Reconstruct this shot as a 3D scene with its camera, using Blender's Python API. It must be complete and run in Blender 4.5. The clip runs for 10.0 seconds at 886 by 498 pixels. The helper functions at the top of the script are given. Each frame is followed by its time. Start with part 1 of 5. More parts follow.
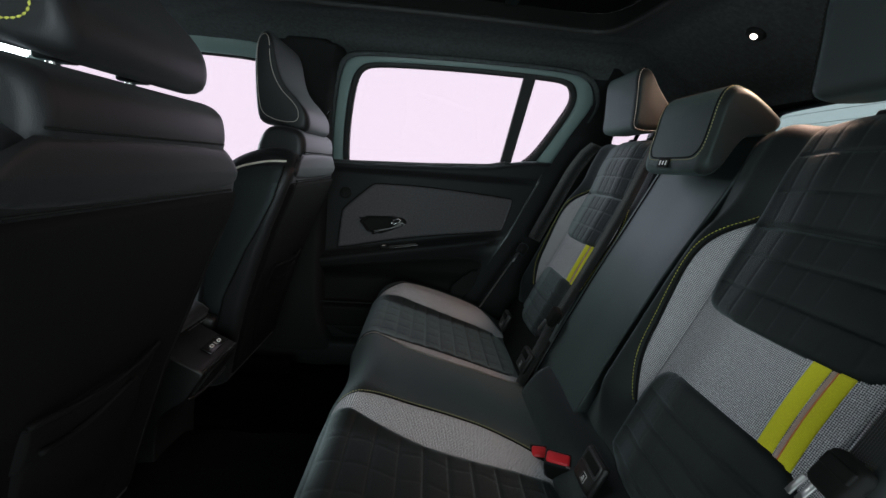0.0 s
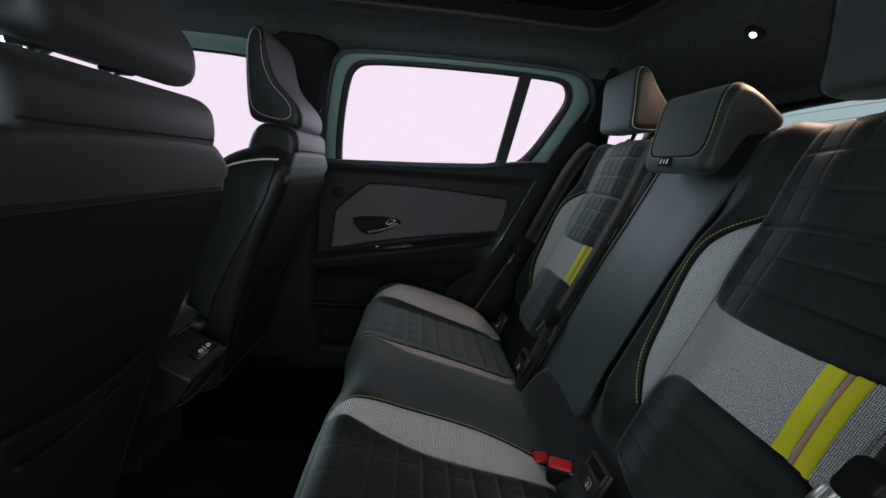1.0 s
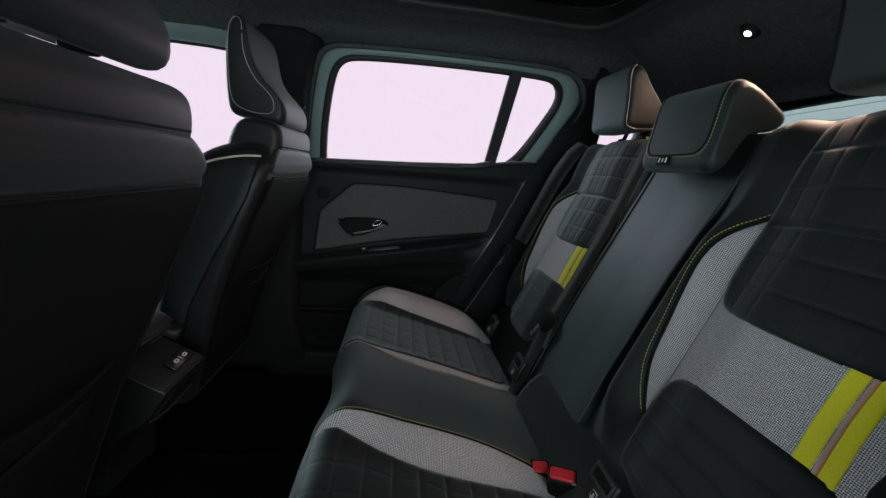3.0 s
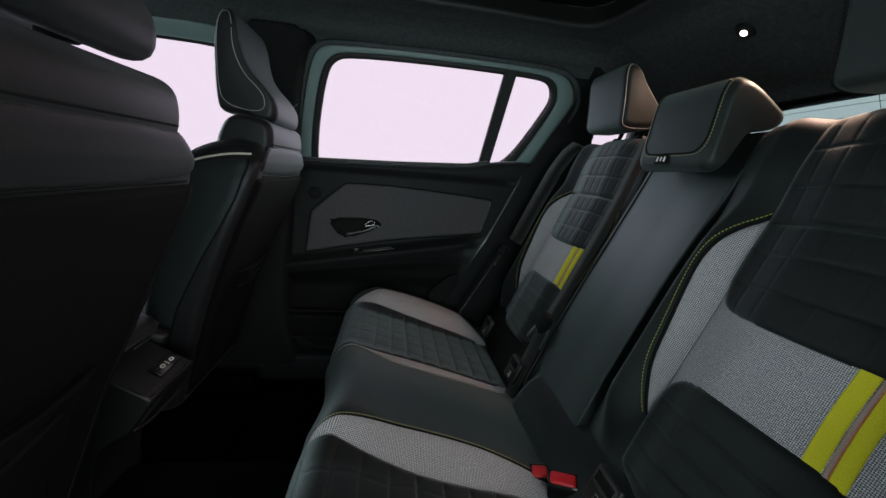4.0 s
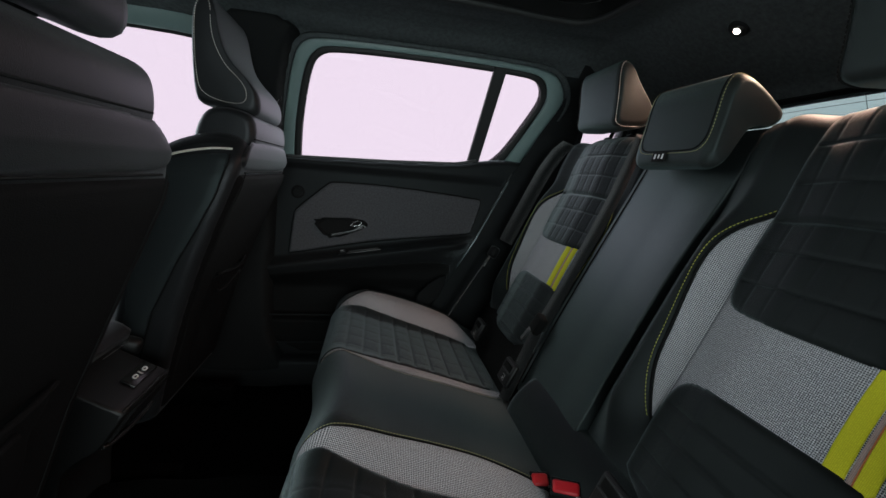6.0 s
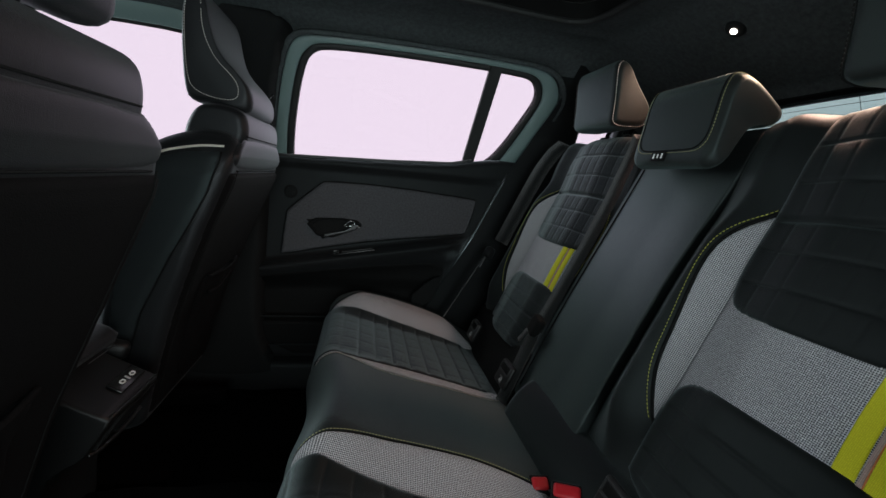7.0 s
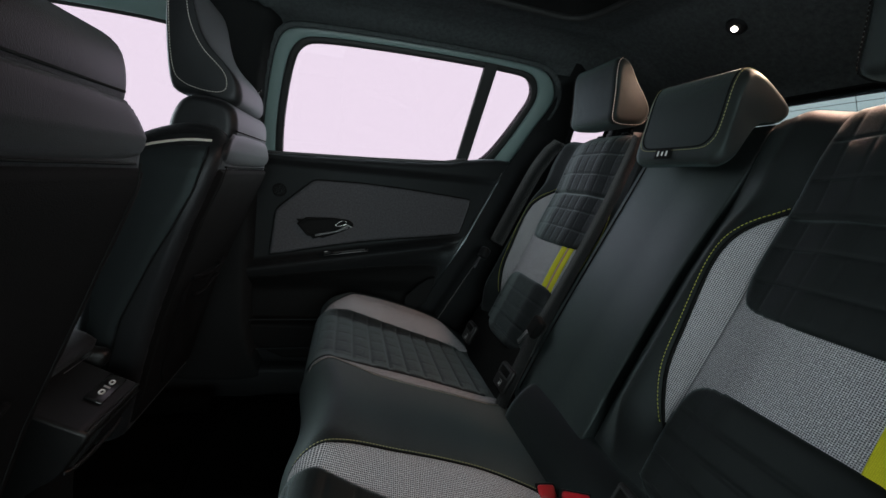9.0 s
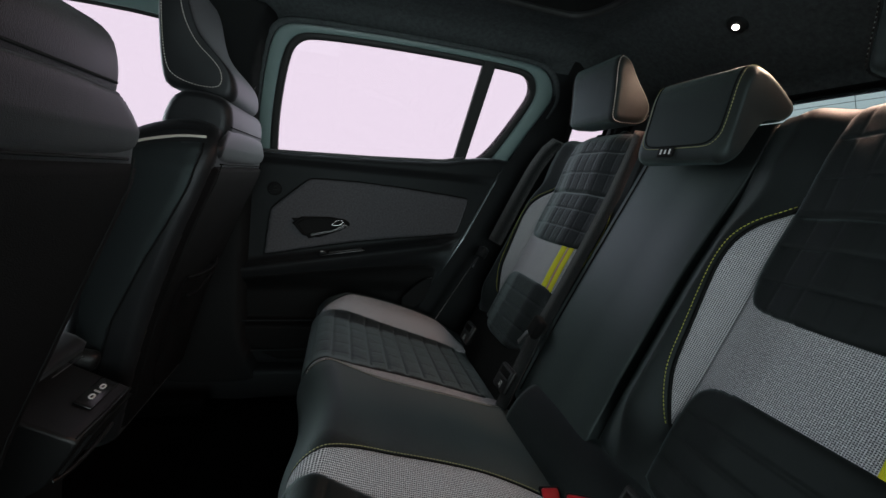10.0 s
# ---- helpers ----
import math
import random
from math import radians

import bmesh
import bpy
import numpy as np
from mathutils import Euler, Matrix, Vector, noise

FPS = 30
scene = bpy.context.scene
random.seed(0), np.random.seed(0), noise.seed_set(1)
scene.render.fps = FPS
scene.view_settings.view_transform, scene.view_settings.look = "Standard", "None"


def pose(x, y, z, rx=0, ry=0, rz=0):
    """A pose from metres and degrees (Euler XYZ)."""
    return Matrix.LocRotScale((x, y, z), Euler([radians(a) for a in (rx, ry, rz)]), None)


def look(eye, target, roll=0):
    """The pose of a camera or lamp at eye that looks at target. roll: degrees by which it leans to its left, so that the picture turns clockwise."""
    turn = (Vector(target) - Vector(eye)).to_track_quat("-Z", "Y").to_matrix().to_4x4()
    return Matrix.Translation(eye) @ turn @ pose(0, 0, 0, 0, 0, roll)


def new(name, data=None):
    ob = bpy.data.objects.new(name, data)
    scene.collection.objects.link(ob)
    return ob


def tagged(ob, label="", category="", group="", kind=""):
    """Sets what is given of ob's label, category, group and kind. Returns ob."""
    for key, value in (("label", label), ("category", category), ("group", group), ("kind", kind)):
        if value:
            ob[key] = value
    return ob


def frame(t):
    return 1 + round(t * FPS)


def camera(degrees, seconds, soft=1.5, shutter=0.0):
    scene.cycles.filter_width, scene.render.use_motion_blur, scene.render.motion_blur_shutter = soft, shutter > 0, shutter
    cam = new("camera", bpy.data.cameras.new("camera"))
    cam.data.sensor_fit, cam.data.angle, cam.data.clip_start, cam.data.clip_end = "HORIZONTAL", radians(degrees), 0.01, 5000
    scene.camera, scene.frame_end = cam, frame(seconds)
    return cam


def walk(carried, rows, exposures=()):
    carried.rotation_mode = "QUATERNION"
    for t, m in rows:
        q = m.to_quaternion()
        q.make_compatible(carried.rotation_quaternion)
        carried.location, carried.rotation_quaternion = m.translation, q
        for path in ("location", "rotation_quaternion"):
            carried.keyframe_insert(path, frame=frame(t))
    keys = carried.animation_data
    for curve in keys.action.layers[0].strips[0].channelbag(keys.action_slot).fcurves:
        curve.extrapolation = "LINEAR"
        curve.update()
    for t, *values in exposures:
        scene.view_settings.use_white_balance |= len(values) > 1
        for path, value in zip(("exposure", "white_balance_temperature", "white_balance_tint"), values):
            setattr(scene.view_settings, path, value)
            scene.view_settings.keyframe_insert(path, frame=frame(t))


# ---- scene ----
cam = camera(94.3, 10.0)
PATH = [
    (0, (0.009, -0.87, 0.817), (0.104, 1.087, 0.417), 4.4),
    (0.5, (0.002, -0.858, 0.813), (0.119, 1.099, 0.418), 4.4),
    (1, (-0.004, -0.847, 0.81), (0.133, 1.109, 0.419), 4.5),
    (1.5, (-0.01, -0.836, 0.807), (0.15, 1.12, 0.421), 4.6),
    (2, (-0.015, -0.827, 0.803), (0.166, 1.128, 0.423), 4.6),
    (2.5, (-0.02, -0.817, 0.801), (0.181, 1.137, 0.424), 4.7),
    (4, (-0.034, -0.788, 0.792), (0.232, 1.16, 0.429), 4.9),
    (4.5, (-0.039, -0.779, 0.789), (0.25, 1.167, 0.431), 5.0),
    (5, (-0.045, -0.77, 0.786), (0.268, 1.173, 0.432), 5.1),
    (5.5, (-0.05, -0.76, 0.783), (0.285, 1.18, 0.432), 5.1),
    (7, (-0.063, -0.735, 0.775), (0.331, 1.196, 0.436), 5.3),
    (7.5, (-0.069, -0.727, 0.773), (0.348, 1.201, 0.437), 5.4),
    (8, (-0.072, -0.719, 0.77), (0.358, 1.206, 0.438), 5.4),
    (8.5, (-0.079, -0.708, 0.767), (0.368, 1.213, 0.437), 5.5),
    (9, (-0.084, -0.7, 0.765), (0.376, 1.219, 0.437), 5.5),
    (9.5, (-0.089, -0.691, 0.762), (0.386, 1.224, 0.437), 5.5),
    (10, (-0.094, -0.683, 0.76), (0.396, 1.229, 0.435), 5.6),
]
walk(cam, [(t, look(eye, target, roll)) for t, eye, target, roll in PATH], [(0, 0.16), (2.5, 0.10), (4.5, 0.07), (7, 0.05), (10, 0.02)])

# ---------------------------------------------------------------- world and light
world = bpy.data.worlds.new("studio")
scene.world = world
world.use_nodes = True
wt = world.node_tree
wn = wt.nodes["Background"]
# a lit white studio sweep before and beyond the car, falling off to a dim hall behind the open door
sweep = wt.nodes.new("ShaderNodeVectorMath")
sweep.operation = "DOT_PRODUCT"
sweep.inputs[1].default_value = (0.05, 1.0, 0.10)
wt.links.new(wt.nodes.new("ShaderNodeTexCoord").outputs["Generated"], sweep.inputs[0])
level = wt.nodes.new("ShaderNodeMapRange")
level.interpolation_type = "SMOOTHSTEP"
for key, value in (("From Min", -0.05), ("From Max", 0.55), ("To Min", 0.06), ("To Max", 10.5)):
    level.inputs[key].default_value = value
wt.links.new(sweep.outputs["Value"], level.inputs["Value"])
# an added dim fill glow from the open door's side, its source unseen
near_fill = wt.nodes.new("ShaderNodeVectorMath")
near_fill.operation = "DOT_PRODUCT"
near_fill.inputs[1].default_value = (0.15, -1.0, 0.15)
wt.links.new(sweep.inputs[0].links[0].from_socket, near_fill.inputs[0])
near_level = wt.nodes.new("ShaderNodeMapRange")
near_level.interpolation_type = "SMOOTHSTEP"
for key, value in (("From Min", 0.15), ("From Max", 0.95), ("To Min", 0.0), ("To Max", 0.40)):
    near_level.inputs[key].default_value = value
wt.links.new(near_fill.outputs["Value"], near_level.inputs["Value"])
total = wt.nodes.new("ShaderNodeMath")
wt.links.new(level.outputs[0], total.inputs[0])
wt.links.new(near_level.outputs[0], total.inputs[1])
wt.links.new(total.outputs[0], wn.inputs["Strength"])
wn.inputs["Color"].default_value = (0.88, 0.985, 1.0, 1)


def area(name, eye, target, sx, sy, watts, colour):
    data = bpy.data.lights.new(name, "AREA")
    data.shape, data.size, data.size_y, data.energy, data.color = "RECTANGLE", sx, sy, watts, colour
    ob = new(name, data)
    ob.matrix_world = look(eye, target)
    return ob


# added fill lamps, sources unseen: open door side, and before the windscreen
area("fill_side", (0.30, -3.0, 1.00), (-0.1, 0.6, 0.85), 2.4, 1.0, 47, (0.87, 1.0, 1.0))
area("fill_front", (-4.0, -0.1, 1.30), (0.5, 0.05, 0.80), 2.0, 0.6, 17, (0.86, 1.0, 1.0))


# ---------------------------------------------------------------- materials
def material(name, build):
    m = bpy.data.materials.new(name)
    m.use_nodes = True
    nt = m.node_tree
    build(nt, nt.nodes["Principled BSDF"], nt.links.new)
    return m


def node(nt, kind, **values):
    n = nt.nodes.new(kind)
    for k, v in values.items():
        if k in n.inputs:
            n.inputs[k].default_value = v
    return n


def mix_colour(nt, fac, a, b):
    n = nt.nodes.new("ShaderNodeMix")
    n.data_type = "RGBA"
    for sock, v in ((n.inputs[0], fac), (n.inputs[6], a), (n.inputs[7], b)):
        if isinstance(v, bpy.types.NodeSocket):
            nt.links.new(v, sock)
        else:
            sock.default_value = v if isinstance(v, float) else (*v, 1)
    return n.outputs[2]


def calc(nt, op, a, b=0.0):
    n = nt.nodes.new("ShaderNodeMath")
    n.operation = op
    for sock, v in zip(n.inputs, (a, b)):
        if isinstance(v, bpy.types.NodeSocket):
            nt.links.new(v, sock)
        else:
            sock.default_value = v
    return n.outputs[0]


def grained(name, low, high, rough, grain=900.0, bump=0.12, spec=0.4, patches=9.0, metal=0.0, sheen=0.0, rough_var=0.12, tint=None, most=0.22):
    """Plastic, leather or felt: fine grain relief, broad uneven tone and gloss."""
    def build(nt, b, link):
        co = node(nt, "ShaderNodeTexCoord")
        broad = node(nt, "ShaderNodeTexNoise", Scale=patches, Detail=6.0)
        fine = node(nt, "ShaderNodeTexVoronoi", Scale=grain)
        dust = node(nt, "ShaderNodeTexNoise", Scale=grain * 0.35, Detail=3.0)
        for n in (broad, fine, dust):
            link(co.outputs["Object"], n.inputs["Vector"])
        tone = calc(nt, "ADD", calc(nt, "MULTIPLY", broad.outputs[0], 0.7), calc(nt, "MULTIPLY", dust.outputs[0], 0.3))
        link(mix_colour(nt, tone, low, high), b.inputs["Base Color"])
        link(calc(nt, "ADD", calc(nt, "MULTIPLY", broad.outputs[0], rough_var), rough - rough_var * 0.5), b.inputs["Roughness"])
        bp = node(nt, "ShaderNodeBump", Strength=bump, Distance=0.0006)
        link(fine.outputs["Distance"], bp.inputs["Height"])
        link(bp.outputs[0], b.inputs["Normal"])
        b.inputs["Specular IOR Level"].default_value = spec
        b.inputs["Metallic"].default_value = metal
        if tint:
            # coloured gloss over the body tone, growing towards grazing views
            b.inputs["Specular IOR Level"].default_value = 0.0
            shine = node(nt, "ShaderNodeBsdfGlossy", Color=(*tint, 1))
            link(b.inputs["Roughness"].links[0].from_socket, shine.inputs["Roughness"])
            fresnel = node(nt, "ShaderNodeFresnel", IOR=1.20)
            blend = nt.nodes.new("ShaderNodeMixShader")
            for n in (shine, fresnel):
                link(bp.outputs[0], n.inputs["Normal"])
            link(calc(nt, "MINIMUM", calc(nt, "MULTIPLY", fresnel.outputs[0], spec), most), blend.inputs[0])
            link(b.outputs[0], blend.inputs[1])
            link(shine.outputs[0], blend.inputs[2])
            link(blend.outputs[0], nt.nodes["Material Output"].inputs[0])
        b.inputs["Sheen Weight"].default_value = sheen
    return material(name, build)


def woven(name, dark, light, pitch, melange=0.5, bump=0.5, weight=0.62):
    """Woven cloth: light threads over a dark ground in a small square weave."""
    def build(nt, b, link):
        co = node(nt, "ShaderNodeTexCoord")
        sep = node(nt, "ShaderNodeSeparateXYZ")
        link(co.outputs["UV"], sep.inputs[0])
        k = 2 * math.pi / pitch
        u = calc(nt, "SINE", calc(nt, "MULTIPLY", sep.outputs[0], k))
        v = calc(nt, "SINE", calc(nt, "MULTIPLY", sep.outputs[1], k))
        weave = calc(nt, "MULTIPLY", calc(nt, "ADD", u, 1.0), calc(nt, "ADD", v, 1.0))
        dark_dot = calc(nt, "MINIMUM", calc(nt, "MULTIPLY", weave, weight), 1.0)
        n1 = node(nt, "ShaderNodeTexNoise", Scale=520.0, Detail=2.0)
        b.inputs["Sheen Roughness"].default_value = 0.4
        n2 = node(nt, "ShaderNodeTexNoise", Scale=16.0, Detail=4.0)
        for n in (n1, n2):
            link(co.outputs["UV"], n.inputs["Vector"])
        speck = calc(nt, "MINIMUM", calc(nt, "MAXIMUM", calc(nt, "MULTIPLY", calc(nt, "SUBTRACT", n1.outputs[0], 0.36), 4.0), 0.0), 1.0)
        thread = mix_colour(nt, calc(nt, "MULTIPLY", speck, melange), light, [c * 0.30 for c in light])
        worn = mix_colour(nt, calc(nt, "MULTIPLY", n2.outputs[0], 0.60), thread, [c * 0.55 for c in light])
        link(mix_colour(nt, dark_dot, worn, dark), b.inputs["Base Color"])
        b.inputs["Roughness"].default_value = 0.92
        b.inputs["Specular IOR Level"].default_value = 0.15
        b.inputs["Sheen Weight"].default_value = 0.15
        bp = node(nt, "ShaderNodeBump", Strength=bump, Distance=0.0006)
        link(calc(nt, "SUBTRACT", 1.0, dark_dot), bp.inputs["Height"])
        link(bp.outputs[0], b.inputs["Normal"])
    return material(name, build)


def glazing(name, tint, gloss=0.06):
    m = bpy.data.materials.new(name)
    m.use_nodes = True
    nt = m.node_tree
    nt.nodes.remove(nt.nodes["Principled BSDF"])
    clear = node(nt, "ShaderNodeBsdfTransparent", Color=(*tint, 1))
    shine = node(nt, "ShaderNodeBsdfGlossy", Roughness=0.02)
    mix = node(nt, "ShaderNodeMixShader", Fac=gloss)
    nt.links.new(clear.outputs[0], mix.inputs[1])
    nt.links.new(shine.outputs[0], mix.inputs[2])
    nt.links.new(mix.outputs[0], nt.nodes["Material Output"].inputs[0])
    return m


def glowing(name, colour, strength):
    def build(nt, b, link):
        b.inputs["Base Color"].default_value = (0.8, 0.8, 0.8, 1)
        b.inputs["Emission Color"].default_value = (*colour, 1)
        b.inputs["Emission Strength"].default_value = strength
    return material(name, build)


TEAL = (0.72, 0.93, 0.93)
SLATE = (0.785, 0.92, 0.935)
LEATHER = grained("black_leatherette", (0.0046, 0.0050, 0.0051), (0.0074, 0.0080, 0.0082), 0.54, 1300, 0.24, 2.8, tint=SLATE, most=0.14)
LEATHER_SOFT = grained("black_quilted_leatherette", (0.0040, 0.0043, 0.0044), (0.0066, 0.0071, 0.0073), 0.52, 1500, 0.25, 2.0, tint=SLATE)
LEATHER_BACK = grained("seat_shell_leatherette", (0.0080, 0.0082, 0.0088), (0.0124, 0.0127, 0.0136), 0.42, 1100, 0.24, 2.3, tint=(0.88, 0.92, 0.96))
LIT_SIDE_LEATHER = grained("lightened_teal_side_leatherette", (0.0150, 0.0172, 0.0182), (0.0214, 0.0243, 0.0256), 0.46, 1100, 0.2, 1.6, tint=TEAL)
# LEATHER lightened to carry the lamp glow on the rear headrests
LEATHER_HEAD = grained("headrest_leatherette", (0.0085, 0.0084, 0.0082), (0.0135, 0.0132, 0.0128), 0.50, 1300, 0.24, 3.0, tint=TEAL)
# LEATHER made lighter and glossier for the brighter light on the middle backrest
LEATHER_MID = grained("smooth_black_leatherette", (0.0068, 0.0073, 0.0075), (0.0104, 0.0112, 0.0115), 0.38, 1300, 0.20, 6.4, tint=TEAL)
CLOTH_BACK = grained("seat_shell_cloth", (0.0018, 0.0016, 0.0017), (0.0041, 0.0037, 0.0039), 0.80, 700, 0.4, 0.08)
WOVEN = woven("grey_woven_cloth", (0.034, 0.034, 0.038), (0.70, 0.70, 0.735), 0.0029, 0.8, 0.38, 0.66)
WOVEN_FINE = woven("fine_grey_woven_cloth", (0.058, 0.060, 0.067), (0.76, 0.765, 0.81), 0.0025, 1.0, 0.35, 0.58)
YELLOW = woven("yellow_woven_ribbon", (0.50, 0.475, 0.022), (0.76, 0.725, 0.034), 0.0016, 0.3, 0.3)
PINK = woven("pale_pink_ribbon", (0.30, 0.21, 0.20), (0.50, 0.39, 0.38), 0.0014, 0.3, 0.3)
ORANGE = grained("orange_thread", (0.50, 0.16, 0.06), (0.62, 0.22, 0.09), 0.8, 2500, 0.3, 0.2)
THREAD = grained("lime_thread", (0.34, 0.34, 0.06), (0.50, 0.50, 0.10), 0.8, 2500, 0.3, 0.2)
THREAD_DIM = grained("olive_thread", (0.27, 0.27, 0.13), (0.40, 0.40, 0.20), 0.8, 2500, 0.3, 0.2)
THREAD_PALE = grained("pale_thread", (0.48, 0.45, 0.40), (0.66, 0.62, 0.56), 0.8, 2500, 0.3, 0.2)
TRIM = grained("black_trim_plastic", (0.0086, 0.0087, 0.0091), (0.0138, 0.0140, 0.0147), 0.48, 1400, 0.25, 0.8, tint=SLATE)
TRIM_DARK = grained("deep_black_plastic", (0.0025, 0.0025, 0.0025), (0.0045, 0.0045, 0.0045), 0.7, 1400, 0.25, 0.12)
GLOSS = grained("gloss_black", (0.006, 0.006, 0.006), (0.009, 0.009, 0.009), 0.22, 300, 0.02, 0.4)
DOOR_CLOTH = grained("dark_grey_door_cloth", (0.0145, 0.0147, 0.0159), (0.098, 0.098, 0.106), 0.9, 800, 0.5, 0.15, 170)
FELT = grained("charcoal_headliner_felt", (0.009, 0.0115, 0.0120), (0.088, 0.100, 0.103), 0.95, 700, 0.7, 0.1, 90)
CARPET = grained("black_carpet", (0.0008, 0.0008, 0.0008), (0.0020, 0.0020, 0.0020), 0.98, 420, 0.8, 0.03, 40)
PAINT = grained("sage_green_paint", (0.145, 0.205, 0.202), (0.165, 0.230, 0.226), 0.32, 200, 0.02, 0.5)
SEAM = grained("dark_seam", (0.004, 0.0045, 0.0045), (0.007, 0.0075, 0.0075), 0.8, 900, 0.1, 0.1)
RUBBER = grained("black_rubber", (0.012, 0.013, 0.013), (0.018, 0.019, 0.019), 0.6, 900, 0.1, 0.3)
CHROME = grained("satin_chrome", (0.55, 0.55, 0.55), (0.66, 0.66, 0.66), 0.22, 300, 0.02, 0.5, metal=1.0)
STEEL = grained("brushed_steel", (0.26, 0.26, 0.26), (0.36, 0.36, 0.36), 0.34, 500, 0.05, 0.5, metal=1.0)
DARK_STEEL = grained("dark_brushed_steel", (0.10, 0.10, 0.10), (0.15, 0.15, 0.15), 0.30, 500, 0.05, 0.5, metal=1.0)
RED = grained("red_plastic", (0.40, 0.009, 0.015), (0.48, 0.014, 0.022), 0.4, 500, 0.05, 0.4)
BELT = woven("black_belt_webbing", (0.007, 0.0077, 0.0082), (0.024, 0.0255, 0.0262), 0.0022, 0.4, 0.6)
PILLAR = grained("charcoal_pillar_cloth", (0.0046, 0.0050, 0.0052), (0.0082, 0.0088, 0.0091), 0.8, 900, 0.3, 0.15)
CONSOLE = grained("black_console_plastic", (0.0036, 0.0037, 0.0038), (0.0060, 0.0061, 0.0063), 0.42, 1400, 0.25, 0.35)
CLIP = grained("grey_clip_plastic", (0.020, 0.021, 0.022), (0.030, 0.031, 0.032), 0.45, 900, 0.1, 0.4)
WHITE = grained("white_print", (0.6, 0.6, 0.6), (0.72, 0.72, 0.72), 0.6, 900, 0.05, 0.3)
GREY_PRINT = grained("grey_print", (0.3, 0.3, 0.3), (0.36, 0.36, 0.36), 0.6, 900, 0.05, 0.3)
GLASS_SIDE = glazing("clear_side_glass", (0.305, 0.267, 0.289), 0.02)
GLASS_NEAR = glazing("clear_near_glass", (0.66, 0.70, 0.70), 0.03)
GLASS_REAR = glazing("tinted_rear_glass", (0.187, 0.203, 0.206), 0.02)
LAMP_GLOW = glowing("lamp_lens", (1.0, 0.86, 0.78), 9.0)
STUDIO = grained("studio_floor_paint", (0.50, 0.51, 0.52), (0.58, 0.59, 0.60), 0.7, 60, 0.05, 0.3, 0.7)


# ---------------------------------------------------------------- builders
def thing(name, place, label, category, group=""):
    """An Empty at a thing's base, that its parts hang from."""
    ob = new(name)
    ob.location = place
    ob.empty_display_size = 0.05
    bpy.context.view_layer.update()
    return tagged(ob, label, category, group)


def link_mesh(name, verts, faces, mat, parent=None, label="", uv=None, smooth=True):
    me = bpy.data.meshes.new(name)
    me.from_pydata([tuple(map(float, v)) for v in verts], [], [tuple(map(int, f)) for f in faces])
    bm = bmesh.new()
    bm.from_mesh(me)
    bmesh.ops.remove_doubles(bm, verts=bm.verts, dist=1e-6) if uv is None else None
    bmesh.ops.recalc_face_normals(bm, faces=bm.faces)
    if uv is not None:
        lay = bm.loops.layers.uv.new("UVMap")
        bm.verts.ensure_lookup_table()
        for f in bm.faces:
            for lp in f.loops:
                lp[lay].uv = uv[lp.vert.index]
    bm.to_mesh(me)
    bm.free()
    me.materials.append(mat)
    if smooth:
        me.polygons.foreach_set("use_smooth", [True] * len(me.polygons))
    ob = new(name, me)
    if parent is not None:
        ob.parent = parent
        ob.matrix_parent_inverse = parent.matrix_world.inverted()
    if label:
        ob["label"] = label
    return ob


def part(name, bm, mat, parent=None, label="", smooth=True):
    """Links a bmesh as one mesh object under a thing or a part."""
    me = bpy.data.meshes.new(name)
    bmesh.ops.recalc_face_normals(bm, faces=bm.faces)
    bm.to_mesh(me)
    bm.free()
    me.materials.append(mat)
    if smooth:
        me.polygons.foreach_set("use_smooth", [True] * len(me.polygons))
    ob = new(name, me)
    if parent is not None:
        ob.parent = parent
        ob.matrix_parent_inverse = parent.matrix_world.inverted()
    if label:
        ob["label"] = label
    return ob


def box_bm(sx, sy, sz, m=Matrix(), r=0.004, seg=2, bm=None):
    """A bevelled box centred on the pose m."""
    bm = bm or bmesh.new()
    made = bmesh.ops.create_cube(bm, size=1.0, matrix=m @ Matrix.Diagonal((sx, sy, sz, 1)))["verts"]
    if r > 0:
        edges = list({e for v in made for e in v.link_edges})
        bmesh.ops.bevel(bm, geom=edges, offset=min(r, 0.49 * min(sx, sy, sz)), segments=seg, affect="EDGES", profile=0.5)
    return bm


def cyl_bm(r, h, m=Matrix(), seg=24, r2=None, bm=None, bevel=0.0):
    bm = bm or bmesh.new()
    made = bmesh.ops.create_cone(bm, cap_ends=True, segments=seg, radius1=r, radius2=r if r2 is None else r2, depth=h, matrix=m)["verts"]
    if bevel:
        edges = [e for e in {e for v in made for e in v.link_edges} if any(len(f.verts) > 4 for f in e.link_faces)]
        bmesh.ops.bevel(bm, geom=edges, offset=bevel, segments=2, affect="EDGES", profile=0.5)
    return bm


def curve(points, n=3, closed=True):
    """Rounds a control polygon by cutting its corners n times."""
    p = np.array(points, float)
    for _ in range(n):
        a, b = (p, np.roll(p, -1, 0)) if closed else (p[:-1], p[1:])
        q = np.stack([0.75 * a + 0.25 * b, 0.25 * a + 0.75 * b], 1).reshape(-1, p.shape[1])
        p = q if closed else np.vstack([p[:1], q, p[-1:]])
    return p


def resample(points, n, closed=False):
    p = np.array(points, float)
    if closed:
        p = np.vstack([p, p[:1]])
    d = np.r_[0, np.cumsum(np.linalg.norm(np.diff(p, axis=0), axis=1))]
    s = np.linspace(0, d[-1], n + 1)[:-1] if closed else np.linspace(0, d[-1], n)
    return np.stack([np.interp(s, d, p[:, k]) for k in range(p.shape[1])], 1)


